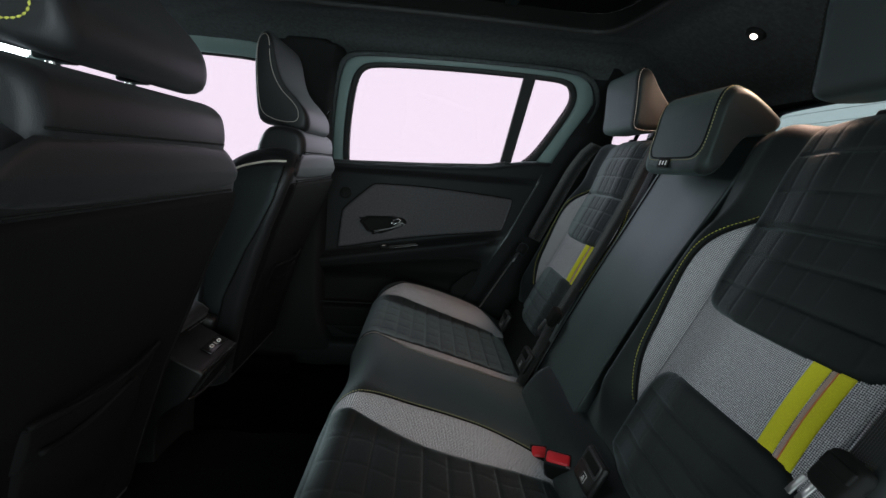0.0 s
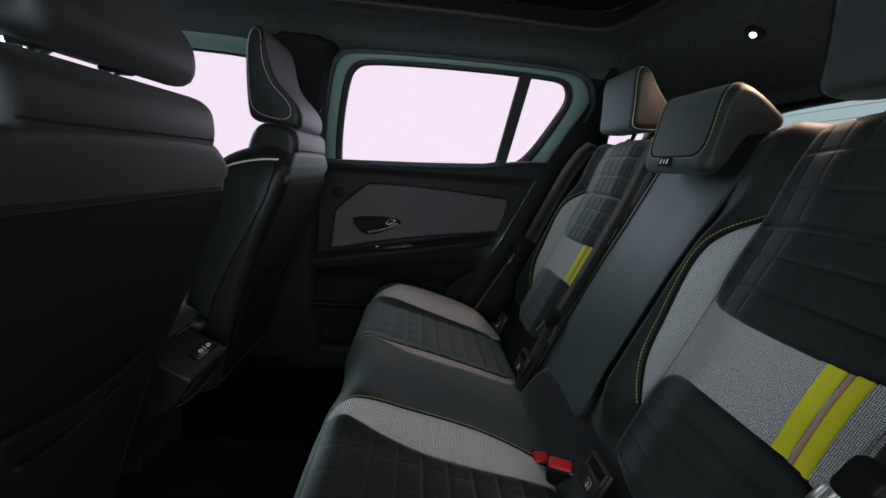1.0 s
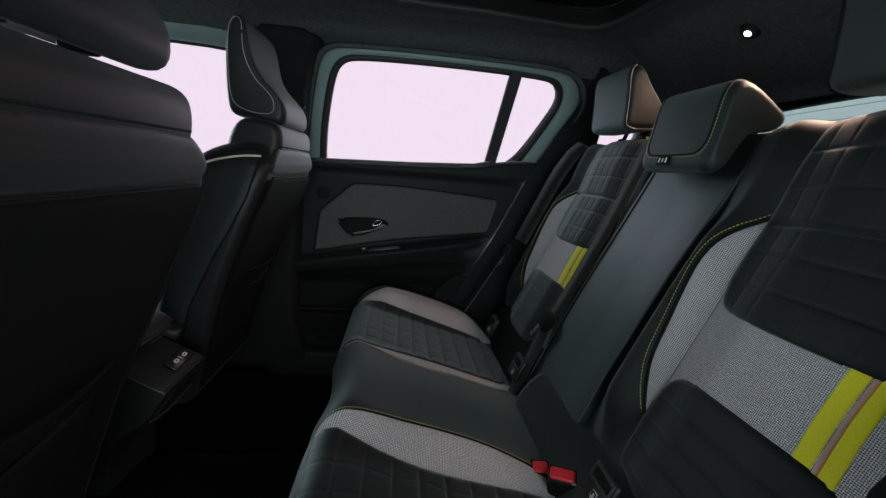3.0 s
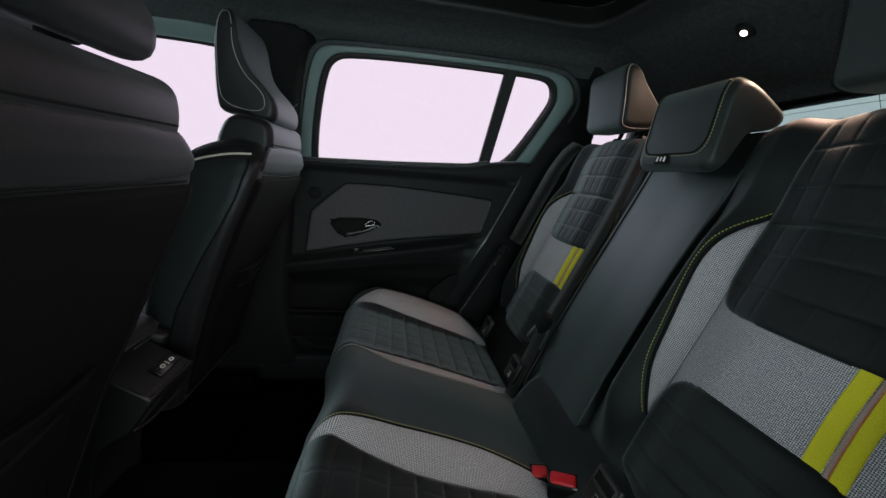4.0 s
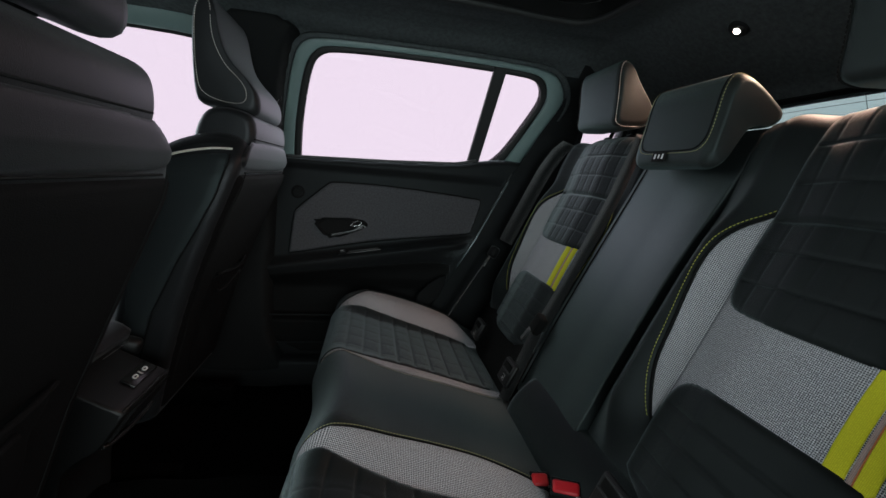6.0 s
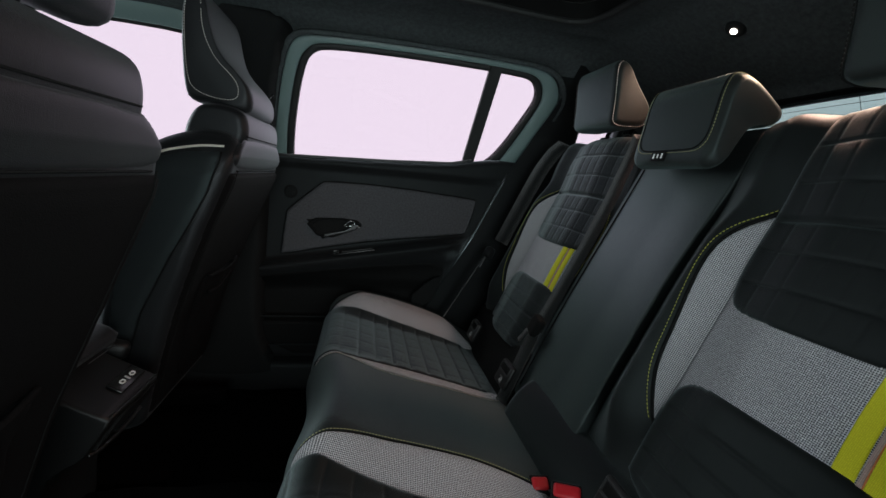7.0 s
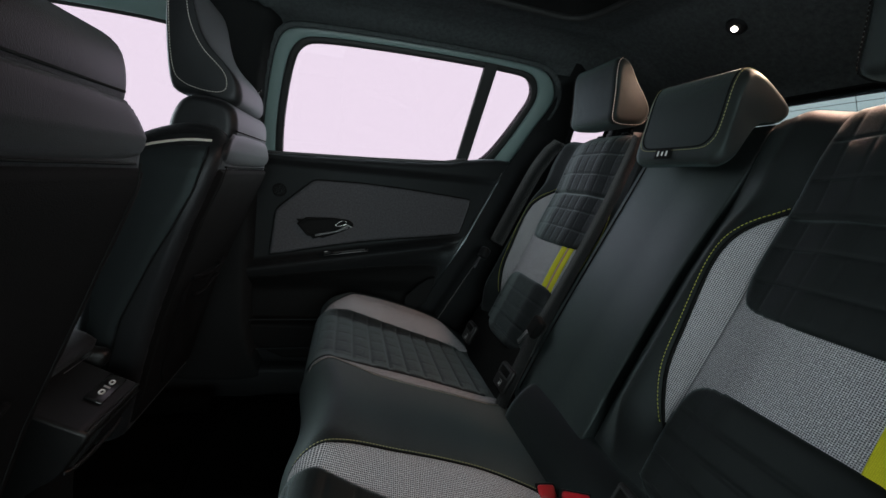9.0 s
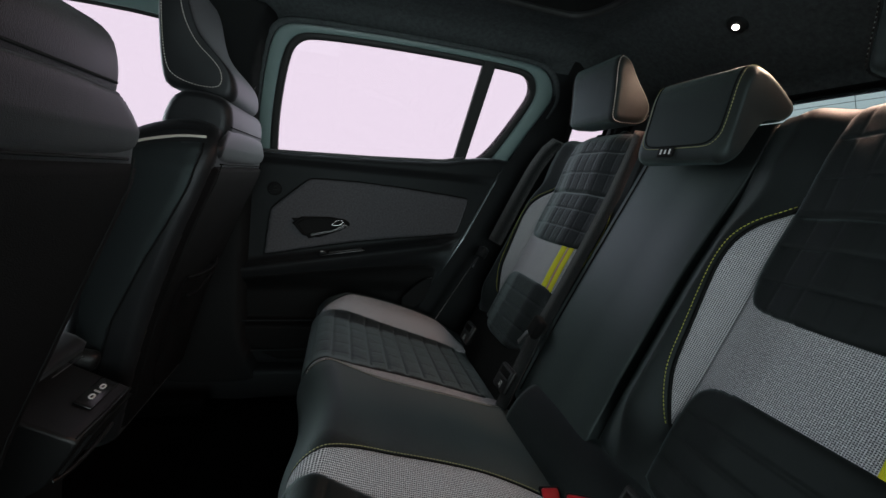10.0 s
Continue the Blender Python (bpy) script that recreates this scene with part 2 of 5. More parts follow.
def border(poly, pts):
    """For points: the distance to a closed outline (positive inside) and the nearest point on it."""
    a, b = poly, np.roll(poly, -1, 0)
    best = np.full(len(pts), 1e9)
    near = np.zeros_like(pts)
    inside = np.zeros(len(pts), bool)
    for p, q in zip(a, b):
        d = q - p
        t = np.clip(((pts - p) @ d) / max(d @ d, 1e-18), 0, 1)
        c = p + t[:, None] * d
        r = np.linalg.norm(pts - c, axis=1)
        win = r < best
        best[win], near[win] = r[win], c[win]
        if p[1] != q[1]:
            cross = ((p[1] > pts[:, 1]) != (q[1] > pts[:, 1])) & (pts[:, 0] < (q[0] - p[0]) * (pts[:, 1] - p[1]) / (q[1] - p[1]) + p[0])
            inside ^= cross
    return np.where(inside, best, -best), near


def patch(name, outline, step, surf, rise, mat, parent=None, label="", sink=0.004, lay=None):
    """A panel over an outline in the (u, v) of a surface. surf(u, v, h) gives places, rise(d, u, v) the height
    above it at a distance d from the outline; its rim dips by sink below the surface.
    lay(u, v) gives the cloth's own coordinates where the surface is steep."""
    poly = np.array(outline, float)
    lo, hi = poly.min(0) - step, poly.max(0) + step
    nu, nv = [int(math.ceil(k)) + 1 for k in (hi - lo) / step]
    U, V = np.meshgrid(lo[0] + step * np.arange(nu), lo[1] + step * np.arange(nv), indexing="ij")
    pts = np.stack([U.ravel(), V.ravel()], 1)
    d, near = border(poly, pts)
    D = d.reshape(nu, nv)
    mid, _ = border(poly, np.stack([(U[:-1, :-1] + step / 2).ravel(), (V[:-1, :-1] + step / 2).ravel()], 1))
    keep = mid.reshape(nu - 1, nv - 1) > 0
    idx = np.arange(nu * nv).reshape(nu, nv)
    quads = np.stack([idx[:-1, :-1], idx[1:, :-1], idx[1:, 1:], idx[:-1, 1:]], -1)[keep]
    count = np.zeros(nu * nv, int)
    np.add.at(count, quads.ravel(), 1)
    rim = (count > 0) & (count < 4)
    pts[rim], d[rim] = near[rim], 0.0
    used = np.where(count > 0)[0]
    remap = np.full(nu * nv, -1)
    remap[used] = np.arange(len(used))
    u, v, dd = pts[used, 0], pts[used, 1], np.maximum(d[used], 0)
    h = np.where(rim[used], -sink, rise(dd, u, v))
    ob = link_mesh(name, surf(u, v, h), remap[quads], mat, parent, label, uv=np.stack([u, v] if lay is None else lay(u, v), 1))
    face_out(ob, surf(u, v, h + 0.01) - surf(u, v, h))
    return ob


def face_out(ob, outward):
    """Turns an open sheet's faces towards its outer side."""
    me = ob.data
    total = sum(p.normal.dot(Vector(outward[p.vertices[0]])) for p in list(me.polygons)[::7])
    if total < 0:
        me.flip_normals()


def dome(height, width):
    """A rounded rim of that width up to a flat height."""
    return lambda d, u, v: height * np.sqrt(np.clip(1 - (1 - np.clip(d / width, 0, 1)) ** 2, 0, 1))


def grid_faces(nu, nv, wrap=False):
    idx = np.arange(nu * nv).reshape(nu, nv)
    if wrap:
        idx = np.vstack([idx, idx[:1]])
    return np.stack([idx[:-1, :-1], idx[1:, :-1], idx[1:, 1:], idx[:-1, 1:]], -1).reshape(-1, 4)


def spaced(a, b, n, edge):
    """n values from a to b, closer together near both ends."""
    k = np.linspace(0, math.pi, n)
    return a + (b - a) * ((1 - edge) * np.linspace(0, 1, n) + edge * (1 - np.cos(k)) / 2)


def slab(name, left, right, v0, v1, surf, rise, round_, depth, mat, parent, label="", nu=60, nv=80, edge=0.85, uround=None):
    """A padded slab: a front given by surf(u, v, h), u running from left(v) to right(v), with rounded rims,
    sides going back by depth and a closed back."""
    S, V = np.meshgrid(spaced(0, 1, nu, edge), spaced(v0, v1, nv, edge), indexing="ij")
    L, Rr = left(V), right(V)
    U = L + (Rr - L) * S
    ur = uround or round_
    du = np.clip(np.minimum(U - L, Rr - U) / ur, 0, 1)
    dv = np.clip(np.minimum(V - v0, v1 - V) / round_, 0, 1)
    fall = ur * (1 - np.sqrt(1 - (1 - du) ** 2)) + round_ * (1 - np.sqrt(1 - (1 - dv) ** 2))
    P = surf(U.ravel(), V.ravel(), (rise(U, V) - fall).ravel())
    Q = surf(U.ravel(), V.ravel(), np.full(U.size, -depth))
    n = U.size
    faces = [tuple(f) for f in grid_faces(nu, nv)]
    idx = np.arange(n).reshape(nu, nv)
    loop = [*idx[:, 0], *idx[-1, 1:], *idx[-2::-1, -1], *idx[0, -2:0:-1]]
    faces += [(a, b, b + n, a + n) for a, b in zip(loop, loop[1:] + loop[:1])]
    faces += [tuple(f[::-1] + n) for f in grid_faces(nu, nv)]
    return link_mesh(name, np.vstack([P, Q]), faces, mat, parent, label, uv=np.tile(np.stack([U.ravel(), V.ravel()], 1), (2, 1)))


def tube_bm(points, r, seg=8, closed=False, bm=None, flat=1.0):
    """A round cord along points."""
    bm = bm or bmesh.new()
    p = [Vector(q) for q in points]
    n = len(p)
    rings, up = [], None
    for i, q in enumerate(p):
        a, b = (p[i - 1], p[(i + 1) % n]) if closed else (p[max(i - 1, 0)], p[min(i + 1, n - 1)])
        t = (b - a).normalized()
        if up is None:
            up = t.orthogonal().normalized()
        up = (up - t * up.dot(t)).normalized()
        side = t.cross(up)
        rings.append([bm.verts.new(q + (up * math.cos(k) + side * math.sin(k) * flat) * r) for k in (2 * math.pi * j / seg for j in range(seg))])
    for i in range(n if closed else n - 1):
        a, b = rings[i], rings[(i + 1) % n]
        for j in range(seg):
            bm.faces.new((a[j], a[(j + 1) % seg], b[(j + 1) % seg], b[j]))
    if not closed:
        bm.faces.new(rings[0][::-1])
        bm.faces.new(rings[-1])
    return bm


def stitches(name, points, mat, parent, pitch=0.0052, length=0.0036, r=0.0006, label="", closed=False):
    """A row of thread stitches along a line of places."""
    p = np.array(points, float)
    if closed:
        p = np.vstack([p, p[:1]])
    d = np.r_[0, np.cumsum(np.linalg.norm(np.diff(p, axis=0), axis=1))]
    at = lambda s: np.array([np.interp(s, d, p[:, k]) for k in range(3)])
    verts, faces = [], []
    for s in np.arange(pitch, d[-1] - pitch, pitch):
        a, m, b = at(s), at(s + length / 2), at(s + length)
        t = (b - a) / max(np.linalg.norm(b - a), 1e-9)
        x = np.cross(t, (0.31, 0.23, 0.92))
        x /= np.linalg.norm(x)
        y = np.cross(t, x)
        base = len(verts)
        for q, k in ((a, 0.45), (m, 1.0), (b, 0.45)):
            verts += [q + (x * math.cos(w) + y * math.sin(w)) * r * k for w in (0, math.pi / 2, math.pi, 1.5 * math.pi)]
        for ring in (0, 4):
            faces += [(base + ring + j, base + ring + (j + 1) % 4, base + ring + 4 + (j + 1) % 4, base + ring + 4 + j) for j in range(4)]
        faces += [(base + 3, base + 2, base + 1, base), (base + 8, base + 9, base + 10, base + 11)]
    ob = link_mesh(name, verts, faces, mat, parent, label, uv=np.zeros((len(verts), 2)))
    return tagged(ob, kind="stuff")


def ribbon(name, points, width_dir, width, thick, mat, parent, label=""):
    """A strap along places; width_dir gives its broad side at each."""
    p = np.array(points, float)
    w = np.array(width_dir, float)
    w = np.tile(w, (len(p), 1)) if w.ndim == 1 else w
    w = w / np.linalg.norm(w, axis=1)[:, None]
    t = np.gradient(p, axis=0)
    nrm = np.cross(t, w)
    nrm /= np.linalg.norm(nrm, axis=1)[:, None]
    verts, uv = [], []
    run = np.r_[0, np.cumsum(np.linalg.norm(np.diff(p, axis=0), axis=1))]
    for q, a, b, s in zip(p, w, nrm, run):
        for x, z in ((-.5, -.3), (-.46, .5), (0, .6), (.46, .5), (.5, -.3)):
            verts.append(q + a * width * x + b * thick * z)
            uv.append((width * x, s))
    faces = []
    for i in range(len(p) - 1):
        faces += [(5 * i + j, 5 * i + (j + 1) % 5, 5 * i + 5 + (j + 1) % 5, 5 * i + 5 + j) for j in range(5)]
    e = 5 * (len(p) - 1)
    faces += [(4, 3, 2, 1, 0), (e, e + 1, e + 2, e + 3, e + 4)]
    return link_mesh(name, verts, faces, mat, parent, label, uv=np.array(uv))


def block(name, profile, y0, y1, ends, mat, parent, label="", frame3=None, n=26, even=False):
    """A cushion block: a closed side profile (a, b) carried from y0 to y1, drawn in at both ends over the length ends.
    frame3(a, y, b) gives places."""
    prof = np.array(profile, float)
    c = prof.mean(0)
    size = np.ptp(prof, axis=0).max()
    run = np.roll(prof, -2, 0) - np.roll(prof, 2, 0)
    inward = np.stack([-run[:, 1], run[:, 0]], 1) / np.linalg.norm(run, axis=1)[:, None]
    inward *= np.sign(np.sum(prof[:, 0] * np.roll(prof[:, 1], -1) - np.roll(prof[:, 0], -1) * prof[:, 1]))
    ys = np.r_[y0 + ends * (1 - np.cos(np.linspace(0, math.pi / 2, n // 2))), y1 - ends * (1 - np.cos(np.linspace(math.pi / 2, 0, n // 2)))]
    verts = []
    for y in ys:
        d = min(y - y0, y1 - y)
        k = 1 - math.sqrt(max(0.0, 1 - (1 - min(d / ends, 1)) ** 2))
        q = prof + inward * k * ends if even else c + (prof - c) * (1 - k * 2 * ends / size * 0.9)
        verts += [frame3(a, y, b) for a, b in q]
    m = len(prof)
    faces = [tuple(f) for f in grid_faces(len(ys), m)]
    faces += [(i * m + m - 1, (i + 1) * m + m - 1, (i + 1) * m, i * m) for i in range(len(ys) - 1)]
    faces += [tuple(range(m))[::-1], tuple(range((len(ys) - 1) * m, len(ys) * m))]
    return link_mesh(name, verts, faces, mat, parent, label)


def solid(name, outline, surf, thick, mat, parent=None, label="", bevel=0.003):
    """An extruded plate with that outline on a surface: surf(u, v, h)."""
    p = np.array(outline, float)
    n = len(p)
    c = p.mean(0)
    tangent = np.roll(p, -1, 0) - np.roll(p, 1, 0)
    inward = np.stack([-tangent[:, 1], tangent[:, 0]], 1)
    inward /= np.linalg.norm(inward, axis=1)[:, None]
    area2 = np.sum(p[:, 0] * np.roll(p[:, 1], -1) - np.roll(p[:, 0], -1) * p[:, 1])
    inward *= 1 if area2 > 0 else -1
    rings = [(p, 0.0), (p, thick - bevel), (p + inward * bevel * 0.3, thick - bevel * 0.3), (p + inward * bevel, thick)]
    verts = np.vstack([surf(q[:, 0], q[:, 1], np.full(n, h)) for q, h in rings])
    faces = [(r * n + i, r * n + (i + 1) % n, (r + 1) * n + (i + 1) % n, (r + 1) * n + i) for r in range(3) for i in range(n)]
    faces += [tuple(range(n))[::-1], tuple(range(3 * n, 4 * n))]
    return link_mesh(name, verts, faces, mat, parent, label, smooth=False)


def rim(name, outer, inner, surf, h0, h1, mat, parent=None, label="", n=160, mid=None):
    """A frame between two outlines (both from the same starting corner), with a raised rounded face."""
    a, b = resample(outer, n, True), resample(inner, n, True)
    rows = [(a, h0), (a, h1 - 0.003), (a * 0.9 + b * 0.1, h1), (a * 0.5 + b * 0.5, h1 if mid is None else mid), (a * 0.1 + b * 0.9, h1), (b, h1 - 0.003), (b, h0)]
    verts = np.vstack([surf(q[:, 0], q[:, 1], np.full(n, h)) for q, h in rows])
    k = len(rows)
    faces = [(r * n + i, r * n + (i + 1) % n, ((r + 1) % k) * n + (i + 1) % n, ((r + 1) % k) * n + i) for r in range(k) for i in range(n)]
    return link_mesh(name, verts, faces, mat, parent, label)


# ---------------------------------------------------------------- surfaces of the cabin
def smooth01(x):
    t = np.clip(x, 0, 1)
    return t * t * (3 - 2 * t)


def rows3(x, y, z):
    return np.stack(np.broadcast_arrays(np.asarray(x, float), y, z), -1)


# rear backrest plane: v runs up along it, h stands out of it towards the front
BX, BZ, EX, EZ = 0.3065, 0.20, 0.395, 0.919


def on_back(u, v, h):
    return rows3(BX + EX * v - EZ * h, u, BZ + EZ * v + EX * h)


# cushion plane: v runs rearwards, h upwards
CX, CZ, FX, FZ = -0.142, 0.355, 0.961, 0.276


def cushion_height(y, v):
    a = np.abs(y)
    front, rear = smooth01((0.16 - v) / 0.16), smooth01((v - 0.28) / 0.18)
    mid = (0.026 + 0.010 * front - 0.008 * rear) * (1 - smooth01((a - 0.11) / 0.12)) * smooth01((v + 0.03) / 0.06)
    outer = 0.045 * smooth01((a - 0.46) / 0.12) * smooth01((v + 0.01) / 0.10) * (1 - 0.6 * smooth01((v - 0.36) / 0.12))
    return mid + outer


def on_cushion(u, v, h):
    """Follows the seat's crown, rolling over its front edge for v below zero."""
    v = np.asarray(v, float)
    r, v0, turn = 0.040, 0.032, 1.85
    ang = np.clip((v0 - v) / r, 0, turn)
    flat = np.maximum(v, v0)
    past = np.maximum(v0 - v - turn * r, 0)
    back = 0.024 * (1 - smooth01(np.abs(np.asarray(u) + 0.01) / 0.22)) * smooth01((0.15 - v) / 0.15)
    x = CX + back + FX * flat - r * np.sin(ang) - past * math.cos(turn) + FZ * h * np.cos(ang) - h * np.sin(ang)
    z = CZ - FZ * flat - r * (1 - np.cos(ang)) - past * math.sin(turn) + h * np.cos(ang)
    return rows3(x, u, z)


def on_cushion_pad(u, v, h):
    return on_cushion(u, v, cushion_height(u, v) + h)


def on_window(u, v, h):
    return rows3(u, 0.80 - 0.45 * (v - 0.83) - 0.912 * h, v - 0.41 * h)


def on_door(u, v, h):
    return rows3(u, 0.75 - h, v)


def roof_height(x, y):
    a = np.abs(y)
    z = 1.224 - 0.070 * smooth01((a - 0.42) / 0.34) ** 1.3 - 0.012 * smooth01((a - 0.56) / 0.03)
    z = z - 0.008 * np.exp(-((a - 0.457 - 0.55 * np.maximum(-0.6 - np.asarray(x), 0)) / 0.010) ** 2)
    z = z - 0.30 * np.maximum(np.asarray(x) - 0.63, 0) * 1.9 - 0.02 * np.maximum(-0.9 - np.asarray(x), 0)
    return z


def on_roof(u, v, h):
    return rows3(u, v, roof_height(u, v) - h)


def on_pillar(u, v, h):
    """The trimmed side of the body behind and between the doors."""
    v = np.asarray(v, float)
    return rows3(u, 0.715 - 0.42 * np.maximum(v - 0.95, 0) - 0.02 * smooth01((v - 0.80) / 0.15) - h, v)


flat_rise = lambda d, u, v: np.zeros_like(d)


# ---------------------------------------------------------------- setting: floor, studio, roof, body sides
def plain_box(name, sx, sy, sz, m, mat, label, category="", r=0.004, kind="structure"):
    return tagged(part(name, box_bm(sx, sy, sz, m, r), mat), label, category, kind=kind)


plain_box("studio_ground", 60, 60, 0.1, pose(0, 0, -0.50), STUDIO, "pale grey painted studio floor under the car", "ground", 0)

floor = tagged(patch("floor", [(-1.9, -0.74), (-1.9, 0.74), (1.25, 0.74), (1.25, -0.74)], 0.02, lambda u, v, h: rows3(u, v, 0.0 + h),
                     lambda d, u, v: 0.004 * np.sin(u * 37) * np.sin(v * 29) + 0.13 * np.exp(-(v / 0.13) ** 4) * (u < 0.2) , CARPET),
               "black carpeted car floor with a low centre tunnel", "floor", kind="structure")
plain_box("floor_underside", 3.2, 1.5, 0.04, pose(-0.3, 0, -0.045), TRIM_DARK, "black underside of the cabin floor", "floor")

# headliner round the open roof glass
roof_outline = [(-1.15, -0.72), (0.93, -0.72), (0.93, 0.65), (-1.15, 0.65), (-1.15, 0.350)]
roof_inner = curve([(-1.15, 0.350), (-1.0, 0.350), (0.10, 0.345), (0.38, 0.378), (0.505, 0.375), (0.530, 0.16), (0.530, -0.16), (0.505, -0.375), (0.38, -0.378), (0.10, -0.345), (-1.0, -0.350), (-1.15, -0.350)], 3, False)
headliner = tagged(patch("ceiling", roof_outline + [tuple(p) for p in roof_inner], 0.018, on_roof,
                         lambda d, u, v: 0.012 * (1 - smooth01(d / 0.03)) * (np.abs(v) < 0.42) * (u < 0.6) + 0.0006 * np.sin(u * 61 + v * 43), FELT, sink=-0.012),
                   "charcoal felt headliner with a large roof-glass opening", "ceiling", kind="structure")
roof_rim = tagged(part("roof_glass_rim", tube_bm([(p[0], p[1], roof_height(p[0], p[1]) - 0.008) for p in roof_inner], 0.009, 8), RUBBER),
                  "black rubber rim round the roof-glass opening", "trim", kind="structure")
well = resample(roof_inner, 90)
wv = [(x, y, z) for x, y in well for z in (roof_height(x, y) - 0.004, 1.262)]
tagged(link_mesh("roof_glass_surround", wv, [(2 * i, 2 * i + 1, 2 * i + 3, 2 * i + 2) for i in range(len(well) - 1)], TRIM_DARK),
       "black inner walls of the roof-glass opening", "trim", kind="structure")
plain_box("roof_blind", 1.78, 0.82, 0.012, pose(-0.30, 0, 1.268), TRIM_DARK, "closed black roof blind above the cabin", "ceiling", 0.003)
for x, w in ((-0.45, 0.05), (0.20, 0.035)):
    plain_box("roof_blind_rail", w, 0.68, 0.014, pose(x, 0, 1.256), TRIM, "black cross rail under the roof blind", "trim", 0.004)
plain_box("roof_skin", 2.3, 1.3, 0.02, pose(0.0, 0, 1.30), PAINT, "green painted roof panel", "roof", 0.005)

# rear body side trim with its small fixed window
qx0, qx1, qz0, qz1 = 0.685, 0.835, 0.88, 1.045
for name, outline in (("body_side_trim_front", [(0.16, 0.06), (0.19, 0.30), (0.335, 0.56), (0.455, 0.82), (0.56, 1.03), (0.60, 1.13), (0.615, 1.19), (qx0, 1.19), (qx0, 0.06)]),
                      ("body_side_trim_lower", [(qx0, 0.06), (qx0, qz0), (qx1, qz0), (qx1, 0.06)]),
                      ("body_side_trim_upper", [(qx0, qz1), (qx0, 1.19), (qx1, 1.19), (qx1, qz1)]),
                      ("body_side_trim_rear", [(qx1, 0.06), (qx1, 1.19), (1.22, 1.19), (1.22, 0.06)])):
    tagged(patch(name, outline, 0.012, on_pillar, flat_rise, TRIM, sink=0.0), "black plastic trim over the rear body side", "wall", kind="structure")
tagged(rim("rear_side_window_frame", [(qx0 - 0.02, qz0 - 0.02), (qx1 + 0.02, qz0 - 0.02), (qx1 + 0.02, qz1 + 0.02), (qx0 - 0.02, qz1 + 0.02)],
           [(qx0, qz0), (qx1, qz0), (qx1, qz1), (qx0, qz1)], on_pillar, -0.05, 0.003, TRIM), "black frame of a small fixed side window", "window", kind="structure")
quarter = tagged(solid("rear_side_window_glass", [(qx0, qz0), (qx1, qz0), (qx1, qz1), (qx0, qz1)], lambda u, v, h: on_pillar(u, v, h - 0.03), 0.004, GLASS_SIDE, bevel=0.001), "small fixed tinted side pane", "window", kind="structure")
quarter.visible_shadow = False

# metal door flange, coloured black to keep its line faint
flange_line = curve([(0.300, 0.505), (0.331, 0.56), (0.445, 0.81)], 2, False)
tagged(part("door_flange", tube_bm(on_pillar(flange_line[:, 0] - 0.003, flange_line[:, 1], np.full(len(flange_line), 0.0005)), 0.0018, 8), RUBBER), "thin black edge line beside the door trim", "trim", kind="structure")

tagged(solid("wheel_arch_trim", curve([(0.108, 0.325), (0.192, 0.412), (0.243, 0.424), (0.190, 0.300)], 1), lambda u, v, h: rows3(u, 0.700 - h, v), 0.008, PILLAR), "charcoal cover over the rear wheel arch", "trim", kind="structure")

# middle pillar between the doors
pillar = curve([(-0.545, 1.19), (-0.525, 1.05), (-0.515, 0.85), (-0.56, 0.60), (-0.64, 0.10), (-0.62, 0.04), (-0.30, 0.04), (-0.345, 0.12), (-0.385, 0.24),
                (-0.375, 0.55), (-0.365, 0.85), (-0.325, 1.10), (-0.27, 1.19)], 2)
tagged(patch("middle_pillar_trim", pillar, 0.010, lambda u, v, h: on_pillar(u, v, h + 0.03), dome(0.022, 0.03), PILLAR, sink=0.05),
       "charcoal trim of the pillar between the doors", "wall", kind="structure")
# door sill
tagged(part("door_sill", box_bm(2.6, 0.16, 0.14, pose(-0.3, 0.745, 0.03), 0.02, 3), TRIM), "black plastic sill under the door", "trim", kind="structure")

# front door of the far side, seen between the seats
front_low = [(-1.75, 0.05), (-1.75, 0.74), (-0.60, 0.74), (-0.62, 0.05)]
tagged(patch("front_door_trim", front_low, 0.02, on_door, dome(0.015, 0.04), TRIM), "black inner trim of the front door", "door", kind="structure")
fo = curve([(-1.72, 0.72), (-1.60, 0.90), (-1.25, 1.175), (-1.05, 1.185), (-0.53, 1.185), (-0.505, 1.10), (-0.505, 0.70), (-1.0, 0.68)], 2)
fi = curve([(-1.66, 0.73), (-1.55, 0.89), (-1.22, 1.128), (-1.05, 1.135), (-0.555, 1.135), (-0.535, 1.10), (-0.53, 0.71), (-1.0, 0.70)], 2)
tagged(rim("front_window_frame", fo, fi, on_window, -0.03, 0.02, PAINT), "green painted frame of the front side window", "window", kind="structure")
fj = curve([(-1.64, 0.74), (-1.53, 0.895), (-1.21, 1.118), (-1.05, 1.125), (-0.565, 1.125), (-0.548, 1.09), (-0.542, 0.72), (-1.0, 0.71)], 2)
tagged(rim("front_window_seal", fi, fj, on_window, -0.02, 0.012, RUBBER), "black rubber seal of the front side window", "window", kind="structure")
pane = tagged(solid("front_window_glass", fj, on_window, 0.004, GLASS_SIDE, bevel=0.001), "clear front side window pane", "window", kind="structure")
pane.visible_shadow = False
# the same on the near side, unseen and added to block light
mirror = lambda surf: (lambda u, v, h: surf(u, v, h) * (1, -1, 1))
tagged(patch("added_near_door_trim", front_low, 0.02, mirror(on_door), dome(0.015, 0.04), TRIM), "unseen black trim of an added near front door, blocking light", "door", kind="structure")
tagged(rim("added_near_window_frame", fo, fi, mirror(on_window), -0.03, 0.02, PAINT), "unseen green frame of the added near front window", "window", kind="structure")
near_pane = tagged(solid("added_near_window_glass", fi, mirror(on_window), 0.004, GLASS_NEAR, bevel=0.001), "unseen clear pane of the added near front window", "window", kind="structure")
